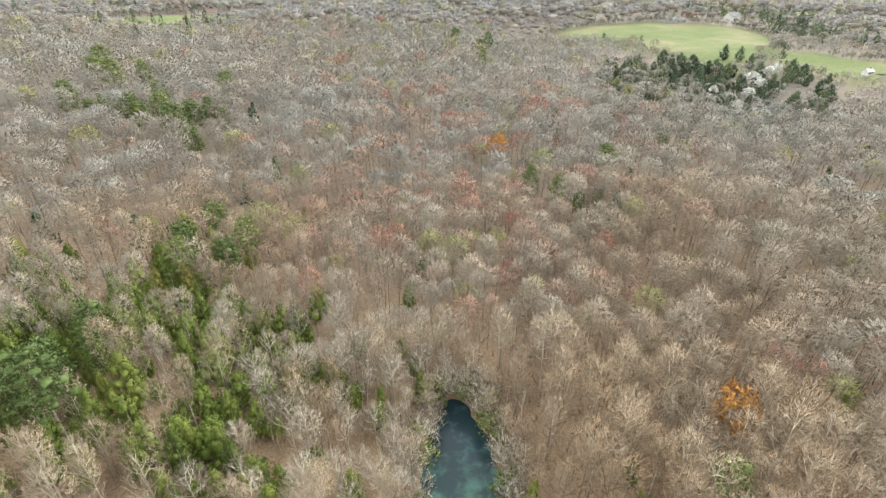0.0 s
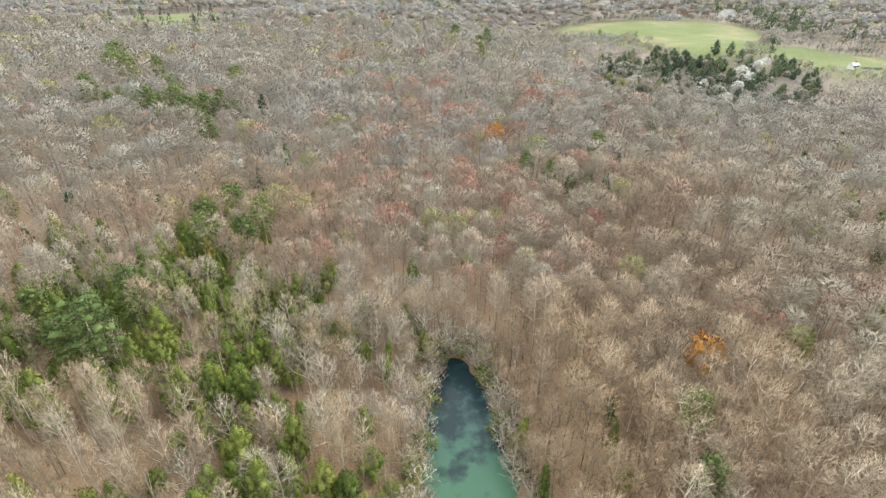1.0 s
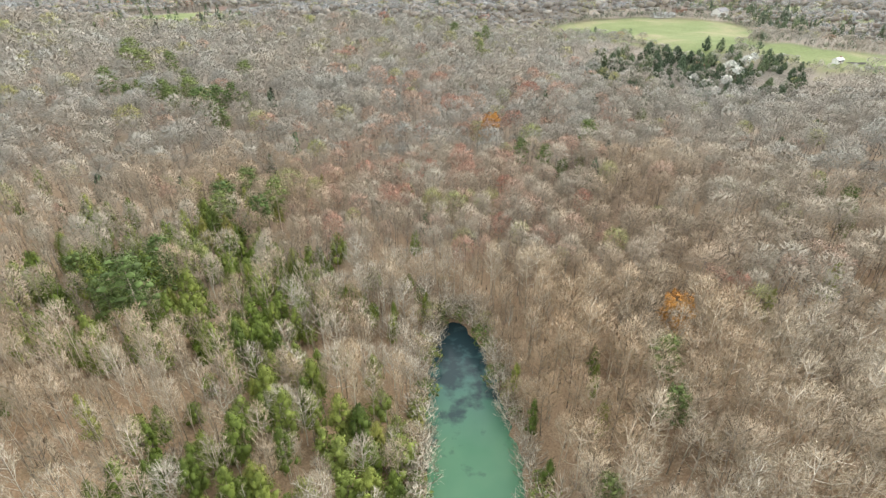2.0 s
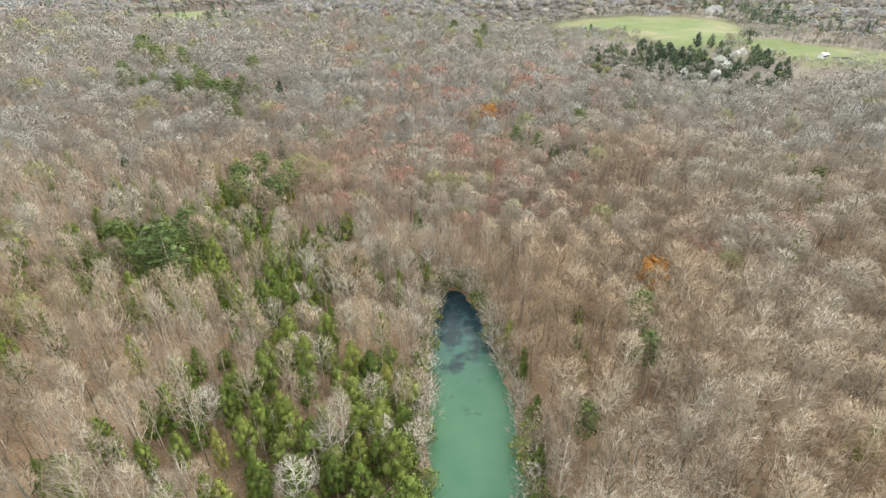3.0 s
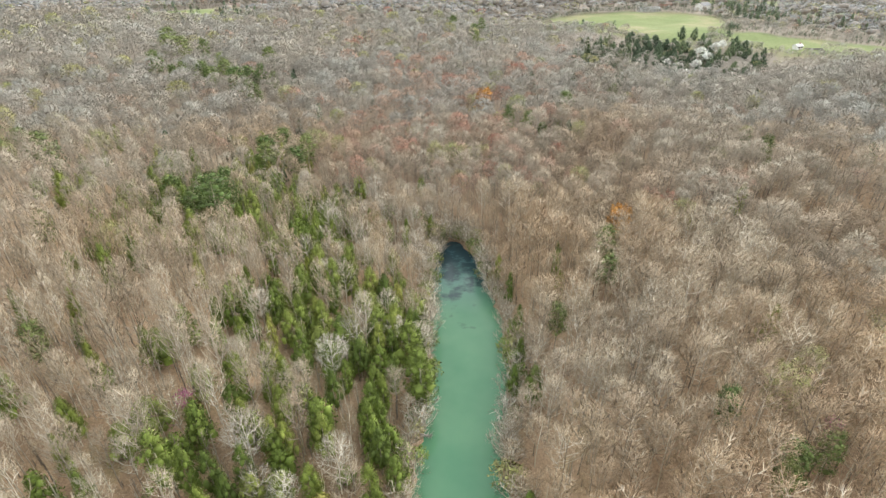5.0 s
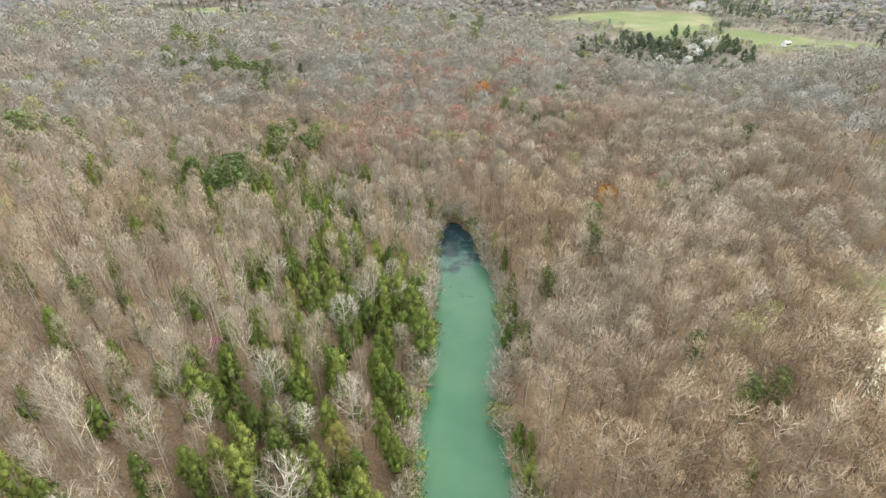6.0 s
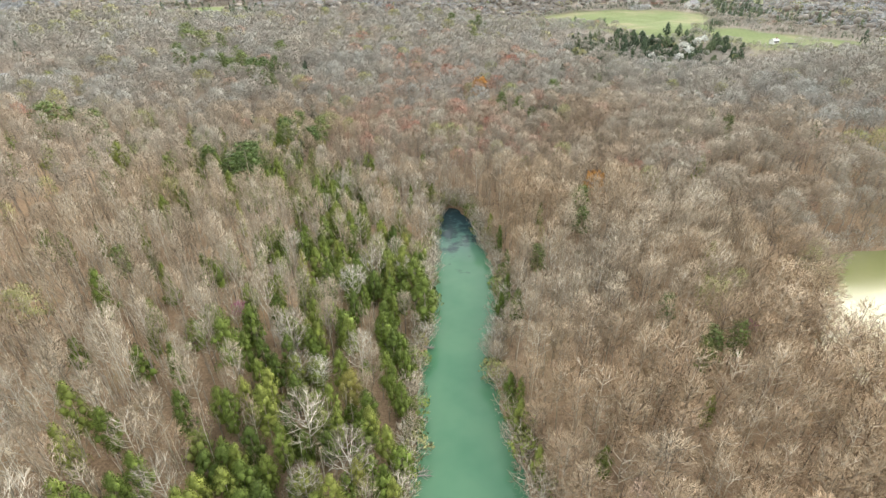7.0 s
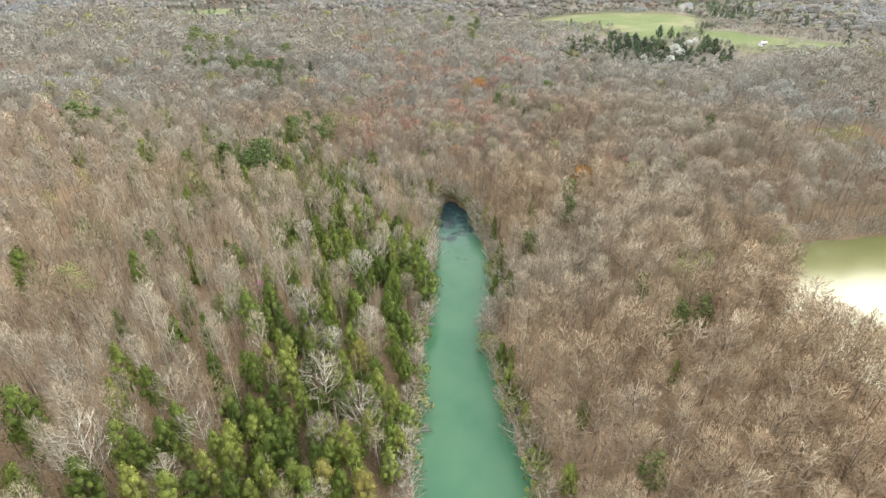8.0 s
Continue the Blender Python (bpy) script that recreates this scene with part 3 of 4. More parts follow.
CEDARS += [(-36, 1, 0.59), (-93, 5, 0.66), (-73, 5, 0.55), (-61, 6, 0.69), (-16, 8, 0.94), (-22, 8, 0.67), (-31, 10, 0.95), (-6, 10, 1.62), (-49, 11, 0.62), (-26, 12, 0.96), (-89, 12, 0.6), (-45, 14, 0.7),
           (-79, 14, 0.55), (-20, 15, 0.87), (-39, 15, 0.56), (-9, 19, 1.49), (-52, 19, 0.65), (-16, 19, 0.78), (-35, 24, 0.88), (-47, 24, 0.59), (-79, 27, 0.86), (-13, 28, 1.04), (-61, 33, 0.71), (-37, 34, 1.07),
           (-77, 35, 0.89), (-51, 36, 0.71), (-30, 40, 1.26), (-17, 43, 0.96), (-21, 44, 1.05), (-105, 45, 0.99), (-35, 46, 1.3), (-69, 50, 1.07)]
CEDARS += [(-28, 52, 1.01), (-45, 53, 0.83), (-40, 53, 0.69), (-16, 58, 0.86), (-52, 58, 0.59), (-131, 59, 1.1), (-45, 59, 0.86), (-40, 63, 0.8), (-110, 63, 1.36), (-46, 64, 0.81), (-62, 65, 0.94), (-95, 68, 1.06),
           (-60, 68, 0.85), (-36, 71, 0.71), (-112, 73, 1.11), (-85, 73, 1.11), (-42, 73, 0.63), (-61, 74, 1.32), (-13, 75, 0.57), (-67, 75, 0.68), (-84, 77, 1.02), (-13, 78, 0.55), (-19, 80, 0.55), (-72, 82, 1.06),
           (-79, 82, 1.14), (-26, 85, 0.61), (-5, 86, 0.55), (-98, 87, 0.86), (-57, 88, 0.71), (-54, 91, 0.55), (-73, 93, 1.13), (-42, 95, 0.6)]
CEDARS += [(-64, 98, 0.7), (-71, 99, 0.78), (-45, 103, 0.69), (-64, 106, 0.92), (-63, 110, 0.74), (-101, 112, 0.89), (-74, 112, 0.83), (-80, 114, 0.85), (-72, 115, 1.25), (-68, 115, 0.97), (-97, 116, 0.9), (-110, 116, 0.94),
           (-77, 122, 1.31), (-132, 129, 0.88), (-58, 134, 0.82), (-68, 134, 0.91), (-76, 136, 1.4), (-47, 158, 0.66), (23, -56, 0.77), (29, -41, 0.63), (17, -40, 0.68), (51, -33, 0.57), (15, -29, 0.72), (16, -22, 0.55),
           (14, -19, 0.55), (19, 8, 0.88), (15, 11, 0.63), (72, 16, 0.9), (18, 22, 0.59), (19, 33, 0.58), (31, 43, 0.75), (18, 46, 0.58)]
CEDARS += [(32, 53, 0.6), (16, 58, 0.55), (34, 61, 0.55), (78, 72, 0.56), (96, 78, 0.89), (120, 108, 0.91)]
PINES = [(-77, 0, 0.69), (-68, 64, 1.38), (-74, 64, 0.98), (-84, 72, 0.96), (-74, 74, 0.96), (-139, 77, 1.4), (-69, 79, 0.82), (-129, 85, 1.01), (-73, 86, 1.01), (-142, 94, 1.15), (-69, 116, 0.95), (-60, 124, 1.14),
         (-72, 127, 1.34), (-57, 132, 1), (-70, 143, 1.23), (-98, 197, 1.26), (-110, 208, 1.4), (-145, 213, 1.09), (-126, 215, 1.4), (-155, 216, 1.12), (-141, 217, 1), (-133, 221, 1.4), (-94, 221, 1.11), (-108, 222, 1.4),
         (-121, 223, 1.4), (-103, 228, 0.89), (-129, 240, 1.15), (-155, 251, 1.4), (-168, 261, 1.29), (-149, 268, 0.96), (-110, 270, 1.32), (-177, 282, 1.38)]
PINES += [(37, -59, 0.77), (54, -22, 0.6), (56, -20, 0.74), (62, -19, 0.6), (51, -8, 0.6), (27, 25, 0.74), (43, 40, 0.81), (45, 52, 0.72), (146, 94, 0.63), (122, 114, 0.82), (118, 121, 0.6), (45, 157, 0.8),
          (52, 160, 0.68), (39, 162, 0.81), (31, 170, 0.83), (60, 182, 1.2), (90, 206, 0.68), (27, 371, 1.07), (27, 410, 1.03), (39, 421, 1.05), (35, 425, 1.06), (10, 454, 1.29)]
CEDAR_BANK = [(-48, -62), (-41, -34), (-43, -10), (-44, 56), (-32, 66), (-15, 45), (-5, 22), (-8, -1), (-10, -33), (-12, -62)]
CEDAR_FAR = [(98, 285), (104, 372), (165, 398), (236, 352), (228, 300), (196, 272), (150, 276)]
CEDAR_SLOPE = [(-104, 56), (-100, 100), (-62, 124), (-35, 104), (-22, 84), (-45, 62), (-70, 50)]
FAR_CEDARS = [(103, 328), (128, 352), (136, 342), (155, 364), (168, 351), (175, 339), (190, 352), (170, 321), (162, 293), (149, 302), (188, 296), (206, 306), (205, 292), (211, 329), (178, 287), (223, 333), (238, 329), (169, 381), (136, 400)]
YELLOWS = [(15, 198), (-86, -19), (-82, 37), (9, 134), (16, 136), (100, 284), (62, -6), (71, 1), (-181, 158), (-219, 260), (-208, 272), (-216, 250), (-84, 131)]
ORANGES = [(54, 68), (21, 199)]
REDS = [(31, -53), (95, 184), (-22, 158), (-30, 176), (-1, 249), (3, 149), (66, 77), (5, 295), (-16, 153), (71, 74), (124, 56), (94, 77)]
MAGENTAS = [(-50, -4), (71, -9)]
WHITES = [(207, 341), (196, 328), (194, 335), (185, 318), (171, 302), (214, 346), (127, 297), (164, 321)]
BIG_BARES = [(-24, -61, 0.63), (-63, -59, 1.1), (-51, -59, 0.65), (-48, -50, 0.87), (-25, -48, 0.82), (-75, -46, 0.88), (-18, -44, 0.99), (-27, -37, 1.13), (-32, -20, 0.7), (-28, -20, 0.67), (-35, -14, 0.93), (-20, -14, 0.81),
             (38, -43, 0.82)]
taken = []
rng = np.random.default_rng(5)

cedar_mats = {"trunk": BARK, "crown": CEDAR}
cedars = [tree_thing("cedar_tree", cedar_tree(40 + k, h, w * 1.2, 2600, 0.25), cedar_mats, label, "evergreen tree", "evergreens among the bare trees")
          for k, (h, w, label) in enumerate([(12.5, 4.8, "dense dark green cedar with a rounded crown"), (14, 4.7, "tall dark green cedar among leafless trees"),
                                             (11, 5.2, "bushy olive-green cedar under bare trees"), (12, 5.6, "broad bright green cedar with an uneven crown")])]
for x, y, size in CEDARS:
    plant(cedars[rng.integers(4)], x, y, rng, size * 0.95, size * 1.1, 1.12 * size ** 0.4)
    taken += [(x, y, 2.6 * size), (x * 0.98, y - 4, 2.4 * size ** 0.5), (x * 0.96, y - 7.5, 1.2)]
feet, rng = scatter(11, 4.2, -50, 0, -64, 68)
for x, y in feet:
    if inside(x, y, CEDAR_BANK) > 0 and from_water(x, y) > 1.5 and rng.uniform() < (0.6 if y < -22 and x < -14 else 0.36) and min(math.hypot(x - a, y - b) for a, b, size in CEDARS) > 3:
        plant(cedars[rng.integers(4)], x, y, rng, 0.7, 1.0, 1.0)
        taken.append((x, y, 2.2))
young = [tree_thing("young_cedar", cedar_tree(70 + k, h, w, 900, 0.24, 0.1), {"trunk": BARK, "crown": YOUNG}, label, "evergreen tree", "evergreens among the bare trees")
         for k, (h, w, label) in enumerate([(5.5, 4.6, "low spreading bright green young cedar under pale trunks"), (6.5, 3.8, "young olive-green cedar under bare trees"), (4.5, 4.8, "bushy yellow-green young cedar on the slope")])]
feet, rng = scatter(12, 4.6, -170, -5, -64, 125)
for x, y in feet:
    chance = 0.6 if inside(x, y, CEDAR_SLOPE) > 0 else 0.3 if inside(x, y, CEDAR_BANK) > -6 else 0.06
    if from_water(x, y) > 1.5 and x > -0.8 * (y + 125) and rng.uniform() < chance:
        plant(young[rng.integers(3)], x, y, rng, 1.0, 1.9)
        taken.append((x, y, 1.5))
for c in young:
    remove_thing(c)
for c in cedars:
    remove_thing(c)

junipers = [tree_thing("juniper_tree", cedar_tree(80 + k, h, w, 520, 0.55, 0.08), {"trunk": BARK, "crown": JUNIPER}, "dark rounded evergreen at the edge of the pasture", "evergreen tree", "evergreens by the pasture") for k, (h, w) in enumerate([(7.5, 7.5), (9, 8), (6.5, 7.5)])]
feet, rng = scatter(13, 6.6, 95, 250, 262, 396)
for x, y in feet:
    if inside(x, y, CEDAR_FAR) > 0 and pasture(x, y) < 0 and rng.uniform() < 0.5:
        plant(junipers[rng.integers(3)], x, y, rng, 0.6, 1.15)
        taken.append((x, y, 2.2))
for x, y in FAR_CEDARS:
    plant(junipers[rng.integers(3)], x, y, rng, 0.75, 1.25)
    taken.append((x, y, 2.5))
for k, (x, y) in enumerate([(198, 384), (206, 378)]):
    plant(junipers[1], x, y, rng, 1.0, 1.1)
    taken.append((x, y, 4.0))
for c in junipers:
    remove_thing(c)

pine_mats = {"trunk": BARK, "bough": BARK, "crown": PINE}
pines = [tree_thing("pine_tree", pine_tree(60 + k, h, w * 1.15, 30, 80), pine_mats, "tall green pine with tufted boughs above a bare stem", "pine tree", "pines on the slopes") for k, (h, w) in enumerate([(18, 6.5), (16, 6), (20, 7)])]
for x, y, size in PINES:
    plant(pines[rng.integers(3)], x, y, rng, 0.9 * size, 1.1 * size, 1.05 * size ** 0.4)
    taken += [(x, y, 2.8 * size), (x * 0.97, y - 6, 2.2 * size)]
for p in pines:
    remove_thing(p)


def coloured(name, spots, mat, label, category, group, H, wide, count, size, seed):
    protos = [tree_thing(name, leafing(bare_tree(seed + k, H, wide, 0.35, 9, 220, twig_wide=0.06), seed + k, count, size), {"trunk": BARK, "bough": BARK, "twigs": TWIG, "crown": mat}, label, category, group) for k in range(2)]
    g = np.random.default_rng(seed)
    for k, (x, y) in enumerate(spots):
        plant(protos[k % 2], x, y, g, 0.85, 1.1)
        taken.append((x, y, 3.0))
    for p in protos:
        remove_thing(p)


coloured("budding_tree", YELLOWS, BUD, "tree with pale yellow-green young leaves on grey twigs", "tree", "budding trees", 17, 7, 2200, 0.27, 100)
coloured("orange_tree", ORANGES, ORANGE, "tree with a dense orange crown of new leaves", "tree", "budding trees", 18, 8, 4200, 0.36, 110)
coloured("red_maple", REDS, RED, "tree with a haze of red buds on its twigs", "tree", "budding trees", 18, 7.5, 1500, 0.24, 120)
coloured("redbud_tree", MAGENTAS, MAGENTA, "small tree in magenta blossom under taller trees", "tree", "blossoming trees", 8, 4, 420, 0.3, 130)
coloured("white_blossom_tree", WHITES, BLOSSOM, "small rounded tree covered in white blossom beside the pasture", "tree", "blossoming trees", 9, 7, 700, 0.7, 140)

# large pale trees over the evergreens and banks
grand = [tree_thing("pale_bare_tree", bare_tree(150 + k, 18, 9.5, 0.36, 18, 1700, thick=0.18, twig_wide=0.05, forks=7), {"trunk": PALE, "bough": PALE, "twigs": BARK}, "large leafless tree with spreading whitish limbs", "tree", "large pale trees") for k in range(2)]
for k, (x, y, size) in enumerate(BIG_BARES):
    plant(grand[k % 2], x, y, rng, size * 0.95, size * 1.1)
    taken.append((x, y, 3.5))
feet, g = scatter(15, 5.8, -48, 2, 8, 108)
for x, y in feet:
    if from_water(x, y) > 2 and x > -46 + 0.25 * (y - 60) and g.uniform() < (0.68 if y > 55 else 0.38):
        plant(grand[g.integers(2)], x, y, g, 0.6, 0.9)
        taken.append((x, y, 2.6))
for p in grand:
    remove_thing(p)

# the leafless woods: the nearest trees one by one, the rest as one mass a range
HOUSE_SPOTS = [(258, 634), (335, 655), (238, 740), (222, 690), (262, 765), (285, 745), (205, 720), (300, 690), (-250, 190), (-262, 640), (-236, 650), (-270, 800), (-143, 840), (394, 500), (440, 545), (500, 660), (268, 339)]
taken += [(x * (1 - 12 * k / math.hypot(x, y + 100)), y * (1 - 12 * k / math.hypot(x, y + 100)), 12.0) for x, y in HOUSE_SPOTS for k in range(5 if y > 400 else 4)]
taken = np.array(taken)


def free(p, room=1.0):
    ok = (from_water(p[:, 0], p[:, 1]) > 1.2) & (pasture(p[:, 0], p[:, 1]) < 1.0)
    for x, y, r in taken:
        ok &= np.hypot(p[:, 0] - x, p[:, 1] - y) > r * room
    return ok


def reach(p):
    return np.hypot(p[:, 0], np.maximum(p[:, 1], 0))


near_mats = {"trunk": BARK, "bough": BARK, "twigs": TWIG}
SIZES = [(19, 6.2, 0.42), (20, 7.2, 0.45), (18, 5.4, 0.4), (18, 7.8, 0.38), (21, 6.2, 0.5), (16, 5.4, 0.34), (20, 5.8, 0.46)]
near_sorts = [bare_tree(200 + k, h, w * 1.1, f, 12, 1150, thick=0.14, twig_wide=0.055) for k, (h, w, f) in enumerate(SIZES)]
inter_sorts = [bare_tree(290 + k, h, w * 1.25, 0.3 + f * 0.55, 9, 800, thick=0.13, twig_wide=0.1, sides=3, forks=3, slight=True) for k, (h, w, f) in enumerate(SIZES)]
mid_sorts = [bare_tree(220 + k, h, w * 1.42, 0.36 + f * 0.4, 7, 640, thick=0.12, twig_wide=0.17, sides=3, forks=2, slight=True) for k, (h, w, f) in enumerate(SIZES)]
far_sorts = [bare_tree(240 + k, h, w * 1.65, 0.34 + f * 0.4, 4, 300, thick=0.12, twig_wide=0.36, sides=3, forks=1, slight=True) for k, (h, w, f) in enumerate(SIZES)]
distant_sorts = [bare_tree(260 + k, h, w * 2.1, 0.3 + f * 0.35, 2, 100, thick=0.12, twig_wide=0.85, sides=3, forks=1, slight=True) for k, (h, w, f) in enumerate(SIZES)]
conifer_sorts = [far_tree(280 + k, 15, 7.0, 0.08, 70, 0.85, cone=True) for k in range(7)]


def rows_for(p, rng, low, high):
    n = len(p)
    slope = 1.08 - 0.34 * smooth((30 - p[:, 0]) / 50) * smooth((150 - p[:, 1]) / 50)
    up = rng.uniform(low, high, n)
    bank = 0.55 + 0.45 * smooth(from_creek(p[:, 0], p[:, 1]) / 14)
    front = smooth((640 - p[:, 1]) / 60)
    bank = bank * (1 - 0.5 * front * (1 - smooth((-pasture(p[:, 0], p[:, 1]) - 12) / 80)))
    bank = bank * (1 - 0.3 * smooth((inside(p[:, 0], p[:, 1], CEDAR_FAR) + 45) / 50))
    return np.stack([p[:, 0], p[:, 1], height(p[:, 0], p[:, 1]), rng.uniform(0, 6.28, n), up * slope * rng.uniform(0.85, 1.15, n) * np.sqrt(bank), up * bank, rng.uniform(0, 1, n), rng.integers(0, len(SIZES), n)], 1)


feet, rng = scatter(21, 4.4, -135, 135, -80, 135)
feet = feet[(np.abs(feet[:, 0]) < 0.95 * (feet[:, 1] + 125) + 30) & (reach(feet) < 98) & free(feet)]
feet = feet[(inside(feet[:, 0], feet[:, 1], CEDAR_BANK) < -1) | (rng.uniform(size=len(feet)) < np.where(feet[:, 1] < -15, 0.22, 0.42))]
feet = feet[(inside(feet[:, 0], feet[:, 1], CEDAR_SLOPE) < 0) | (rng.uniform(size=len(feet)) < 0.36)]
feet = feet[(feet[:, 0] < 0) | (rng.uniform(size=len(feet)) < 0.9)]
rows = rows_for(feet, rng, 0.8, 1.1)
rows = rows[np.argsort(np.hypot(rows[:, 0], (rows[:, 1] + 25) * 0.8))]
protos = [tree_thing("bare_tree", t, near_mats, label, "tree", "leafless trees by the creek") for t, label in zip(near_sorts, [
    "slender leafless tree with a pale trunk and fine twigs", "tall leafless tree with a broom of tan twigs", "thin grey leafless tree on the wooded slope",
    "leafless tree with a wide rounded crown of twigs", "very tall leafless tree with a narrow crown", "short leafless tree with low grey limbs", "leafless tree with a straight pale trunk and high crown"])]
for x, y, z, turn, across, up, tone, k in rows[:300]:
    t = copy_thing(protos[int(k)], pose(x, y, z, 0, 0, math.degrees(turn)))
    t.scale = (across, across, up)
for p in protos:
    remove_thing(p)
tagged(new("near_woods", joined(near_sorts, rows[300:], near_mats)), "dense leafless hardwoods with pale trunks on the slopes", "woods", kind="stuff")


def woods(name, seed, spacing, r0, r1, sorts, twig_mat, label):
    """A ring of woods, with budding, reddish and evergreen trees strewn in."""
    feet, rng = scatter(seed, spacing, -1.1 * r1, 1.1 * r1, -40, r1)
    r = reach(feet)
    feet = feet[(np.abs(feet[:, 0]) < 0.97 * (feet[:, 1] + 125) + 40) & (r >= r0) & (r < r1)]
    feet = feet[free(feet)]
    x, y = feet[:, 0], feet[:, 1]
    reddish = 0.02 + 0.42 * np.exp(-((x - 5) / 60) ** 2 - ((y - 190) / 90) ** 2)
    green = 0.012 + 0.6 * smooth((np.abs(x) + y - 520) / 400) * (np.sin(x / 60 + 2) * np.sin(y / 85) > 0.45)
    green = green + 0.75 * np.exp(-((x - 480) / 150) ** 2 - ((y - 850) / 60) ** 2) + 0.65 * np.exp(-((x - 345) / 75) ** 2 - ((y - 480) / 60) ** 2)
    green = green + 0.8 * smooth((np.hypot(x, y) - 900) / 300) * (np.sin(x / 190 + 0.4) * np.sin(y / 140 + 1) > -0.1)
    pale = 0.025 + 0.05 * smooth((np.hypot(x, y) - 250) / 200)
    u = rng.uniform(size=len(feet))
    rows = rows_for(feet, rng, 0.68, 1.16)
    kind = np.where(u < reddish, 1, np.where(u < reddish + green, 2, np.where(u < reddish + green + pale, 3, 0)))
    rows[kind == 2, 4] = rng.uniform(0.8, 1.25, (kind == 2).sum())
    rows[kind == 2, 5] = rows[kind == 2, 4] * rng.uniform(0.85, 1.1, (kind == 2).sum())
    base = {"trunk": SHADE_BARK, "bough": SHADE_BARK}
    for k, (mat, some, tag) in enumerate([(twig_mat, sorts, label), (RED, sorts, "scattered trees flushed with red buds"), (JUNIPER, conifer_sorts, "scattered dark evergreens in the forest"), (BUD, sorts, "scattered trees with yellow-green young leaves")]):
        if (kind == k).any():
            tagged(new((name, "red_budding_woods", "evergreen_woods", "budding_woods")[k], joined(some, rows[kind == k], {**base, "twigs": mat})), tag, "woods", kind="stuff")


# each ring's twig colour carries more painted haze than the one before
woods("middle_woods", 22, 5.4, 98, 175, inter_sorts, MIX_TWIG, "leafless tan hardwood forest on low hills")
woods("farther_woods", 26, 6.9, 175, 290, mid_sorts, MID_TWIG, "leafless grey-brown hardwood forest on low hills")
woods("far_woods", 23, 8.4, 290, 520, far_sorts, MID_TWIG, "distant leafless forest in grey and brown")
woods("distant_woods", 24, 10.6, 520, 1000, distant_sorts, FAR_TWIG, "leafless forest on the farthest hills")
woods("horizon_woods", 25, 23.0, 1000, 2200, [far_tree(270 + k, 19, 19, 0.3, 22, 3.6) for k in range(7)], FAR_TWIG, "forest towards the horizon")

# bushy edges of the pastures
edge_sorts = [far_tree(340 + k, 6.5, 5.5, 0.02, 46, 0.5) for k in range(7)]
feet, rng = scatter(28, 3.6, 60, 420, 280, 660)
side = pasture(feet[:, 0], feet[:, 1])
feet = feet[(side < -0.5) & (side > -8)]
rows, pick = rows_for(feet, rng, 0.6, 1.4), rng.uniform(size=len(feet))
rows[:, 5] = rows[:, 4]
tagged(new("pasture_hedge", joined(edge_sorts, rows[pick < 0.6], {"trunk": BARK, "twigs": MID_TWIG})), "leafless bushes along the pasture's edge", "hedge", kind="stuff")
tagged(new("pasture_evergreen_hedge", joined(edge_sorts, rows[pick >= 0.6], {"trunk": BARK, "twigs": JUNIPER})), "dark evergreen bushes along the pasture's edge", "hedge", kind="stuff")

# the woods behind
feet, rng = scatter(27, 6.4, -170, 150, -235, -66)
feet = feet[free(feet) & (np.abs(feet[:, 0]) > 0.9 * (feet[:, 1] + 119) + 24)]
tagged(new("woods_behind", joined(far_sorts, rows_for(feet, rng, 0.8, 1.1), {"trunk": BARK, "bough": BARK, "twigs": MIX_TWIG})), "leafless woods along the lower creek", "woods", kind="stuff")

# brush on the forest floor
brush = [far_tree(300 + k, 3.4, 2.8, 0.1, 26, 0.07) for k in range(4)]
feet, rng = scatter(31, 3.4, -115, 178, -75, 112)
feet = feet[(np.abs(feet[:, 0]) < 0.9 * (feet[:, 1] + 125) + 15) & (from_water(feet[:, 0], feet[:, 1]) > 1.0) & (rng.uniform(size=len(feet)) < 0.85)]
rows = rows_for(feet, rng, 0.6, 1.4)
rows[:, 7] = rows[:, 7] % 4
rows[:, 5] = rows[:, 4]
tagged(new("forest_brush", joined(brush, rows, near_mats)), "low leafless brush and saplings over leaf litter", "brush", kind="stuff")

saplings = [far_tree(310 + k, 8.5, 2.4, 0.3, 34, 0.07, 3) for k in range(4)]
feet, rng = scatter(35, 3.9, -115, 130, -75, 100)
feet = feet[(np.abs(feet[:, 0]) < 0.9 * (feet[:, 1] + 125) + 15) & (from_water(feet[:, 0], feet[:, 1]) > 2.5) & (rng.uniform(size=len(feet)) < np.where(feet[:, 0] < 0, 0.8, 0.4))]
rows = rows_for(feet, rng, 0.6, 1.3)
rows[:, 7] = rows[:, 7] % 4
tagged(new("saplings", joined(saplings, rows, near_mats)), "thin pale leafless saplings between the trees", "saplings", kind="stuff")

# shrubs leaning over the water's edge
shrub_mats = {"trunk": BARK, "bough": PALE, "twigs": BARK}
shrubs = [tree_thing("bank_shrub", bare_tree(320 + k, 6.5, 6.5, 0.1, 9, 210, thick=0.1, twig_wide=0.08), shrub_mats, "grey leafless shrub overhanging the water's edge", "shrub", "shrubs on the creek bank") for k in range(3)]
green = [tree_thing("green_shrub", leafing(bare_tree(330 + k, 5.0, 4.6, 0.1, 8, 90, thick=0.08), 330 + k, 260, 0.42), {"trunk": BARK, "bough": BARK, "twigs": TWIG, "crown": m}, label, "shrub", "shrubs on the creek bank")
         for k, (m, label) in enumerate([(BUD, "pale green budding shrub on the creek bank"), (CEDAR, "olive green shrub on the creek bank")])]
rng = np.random.default_rng(33)
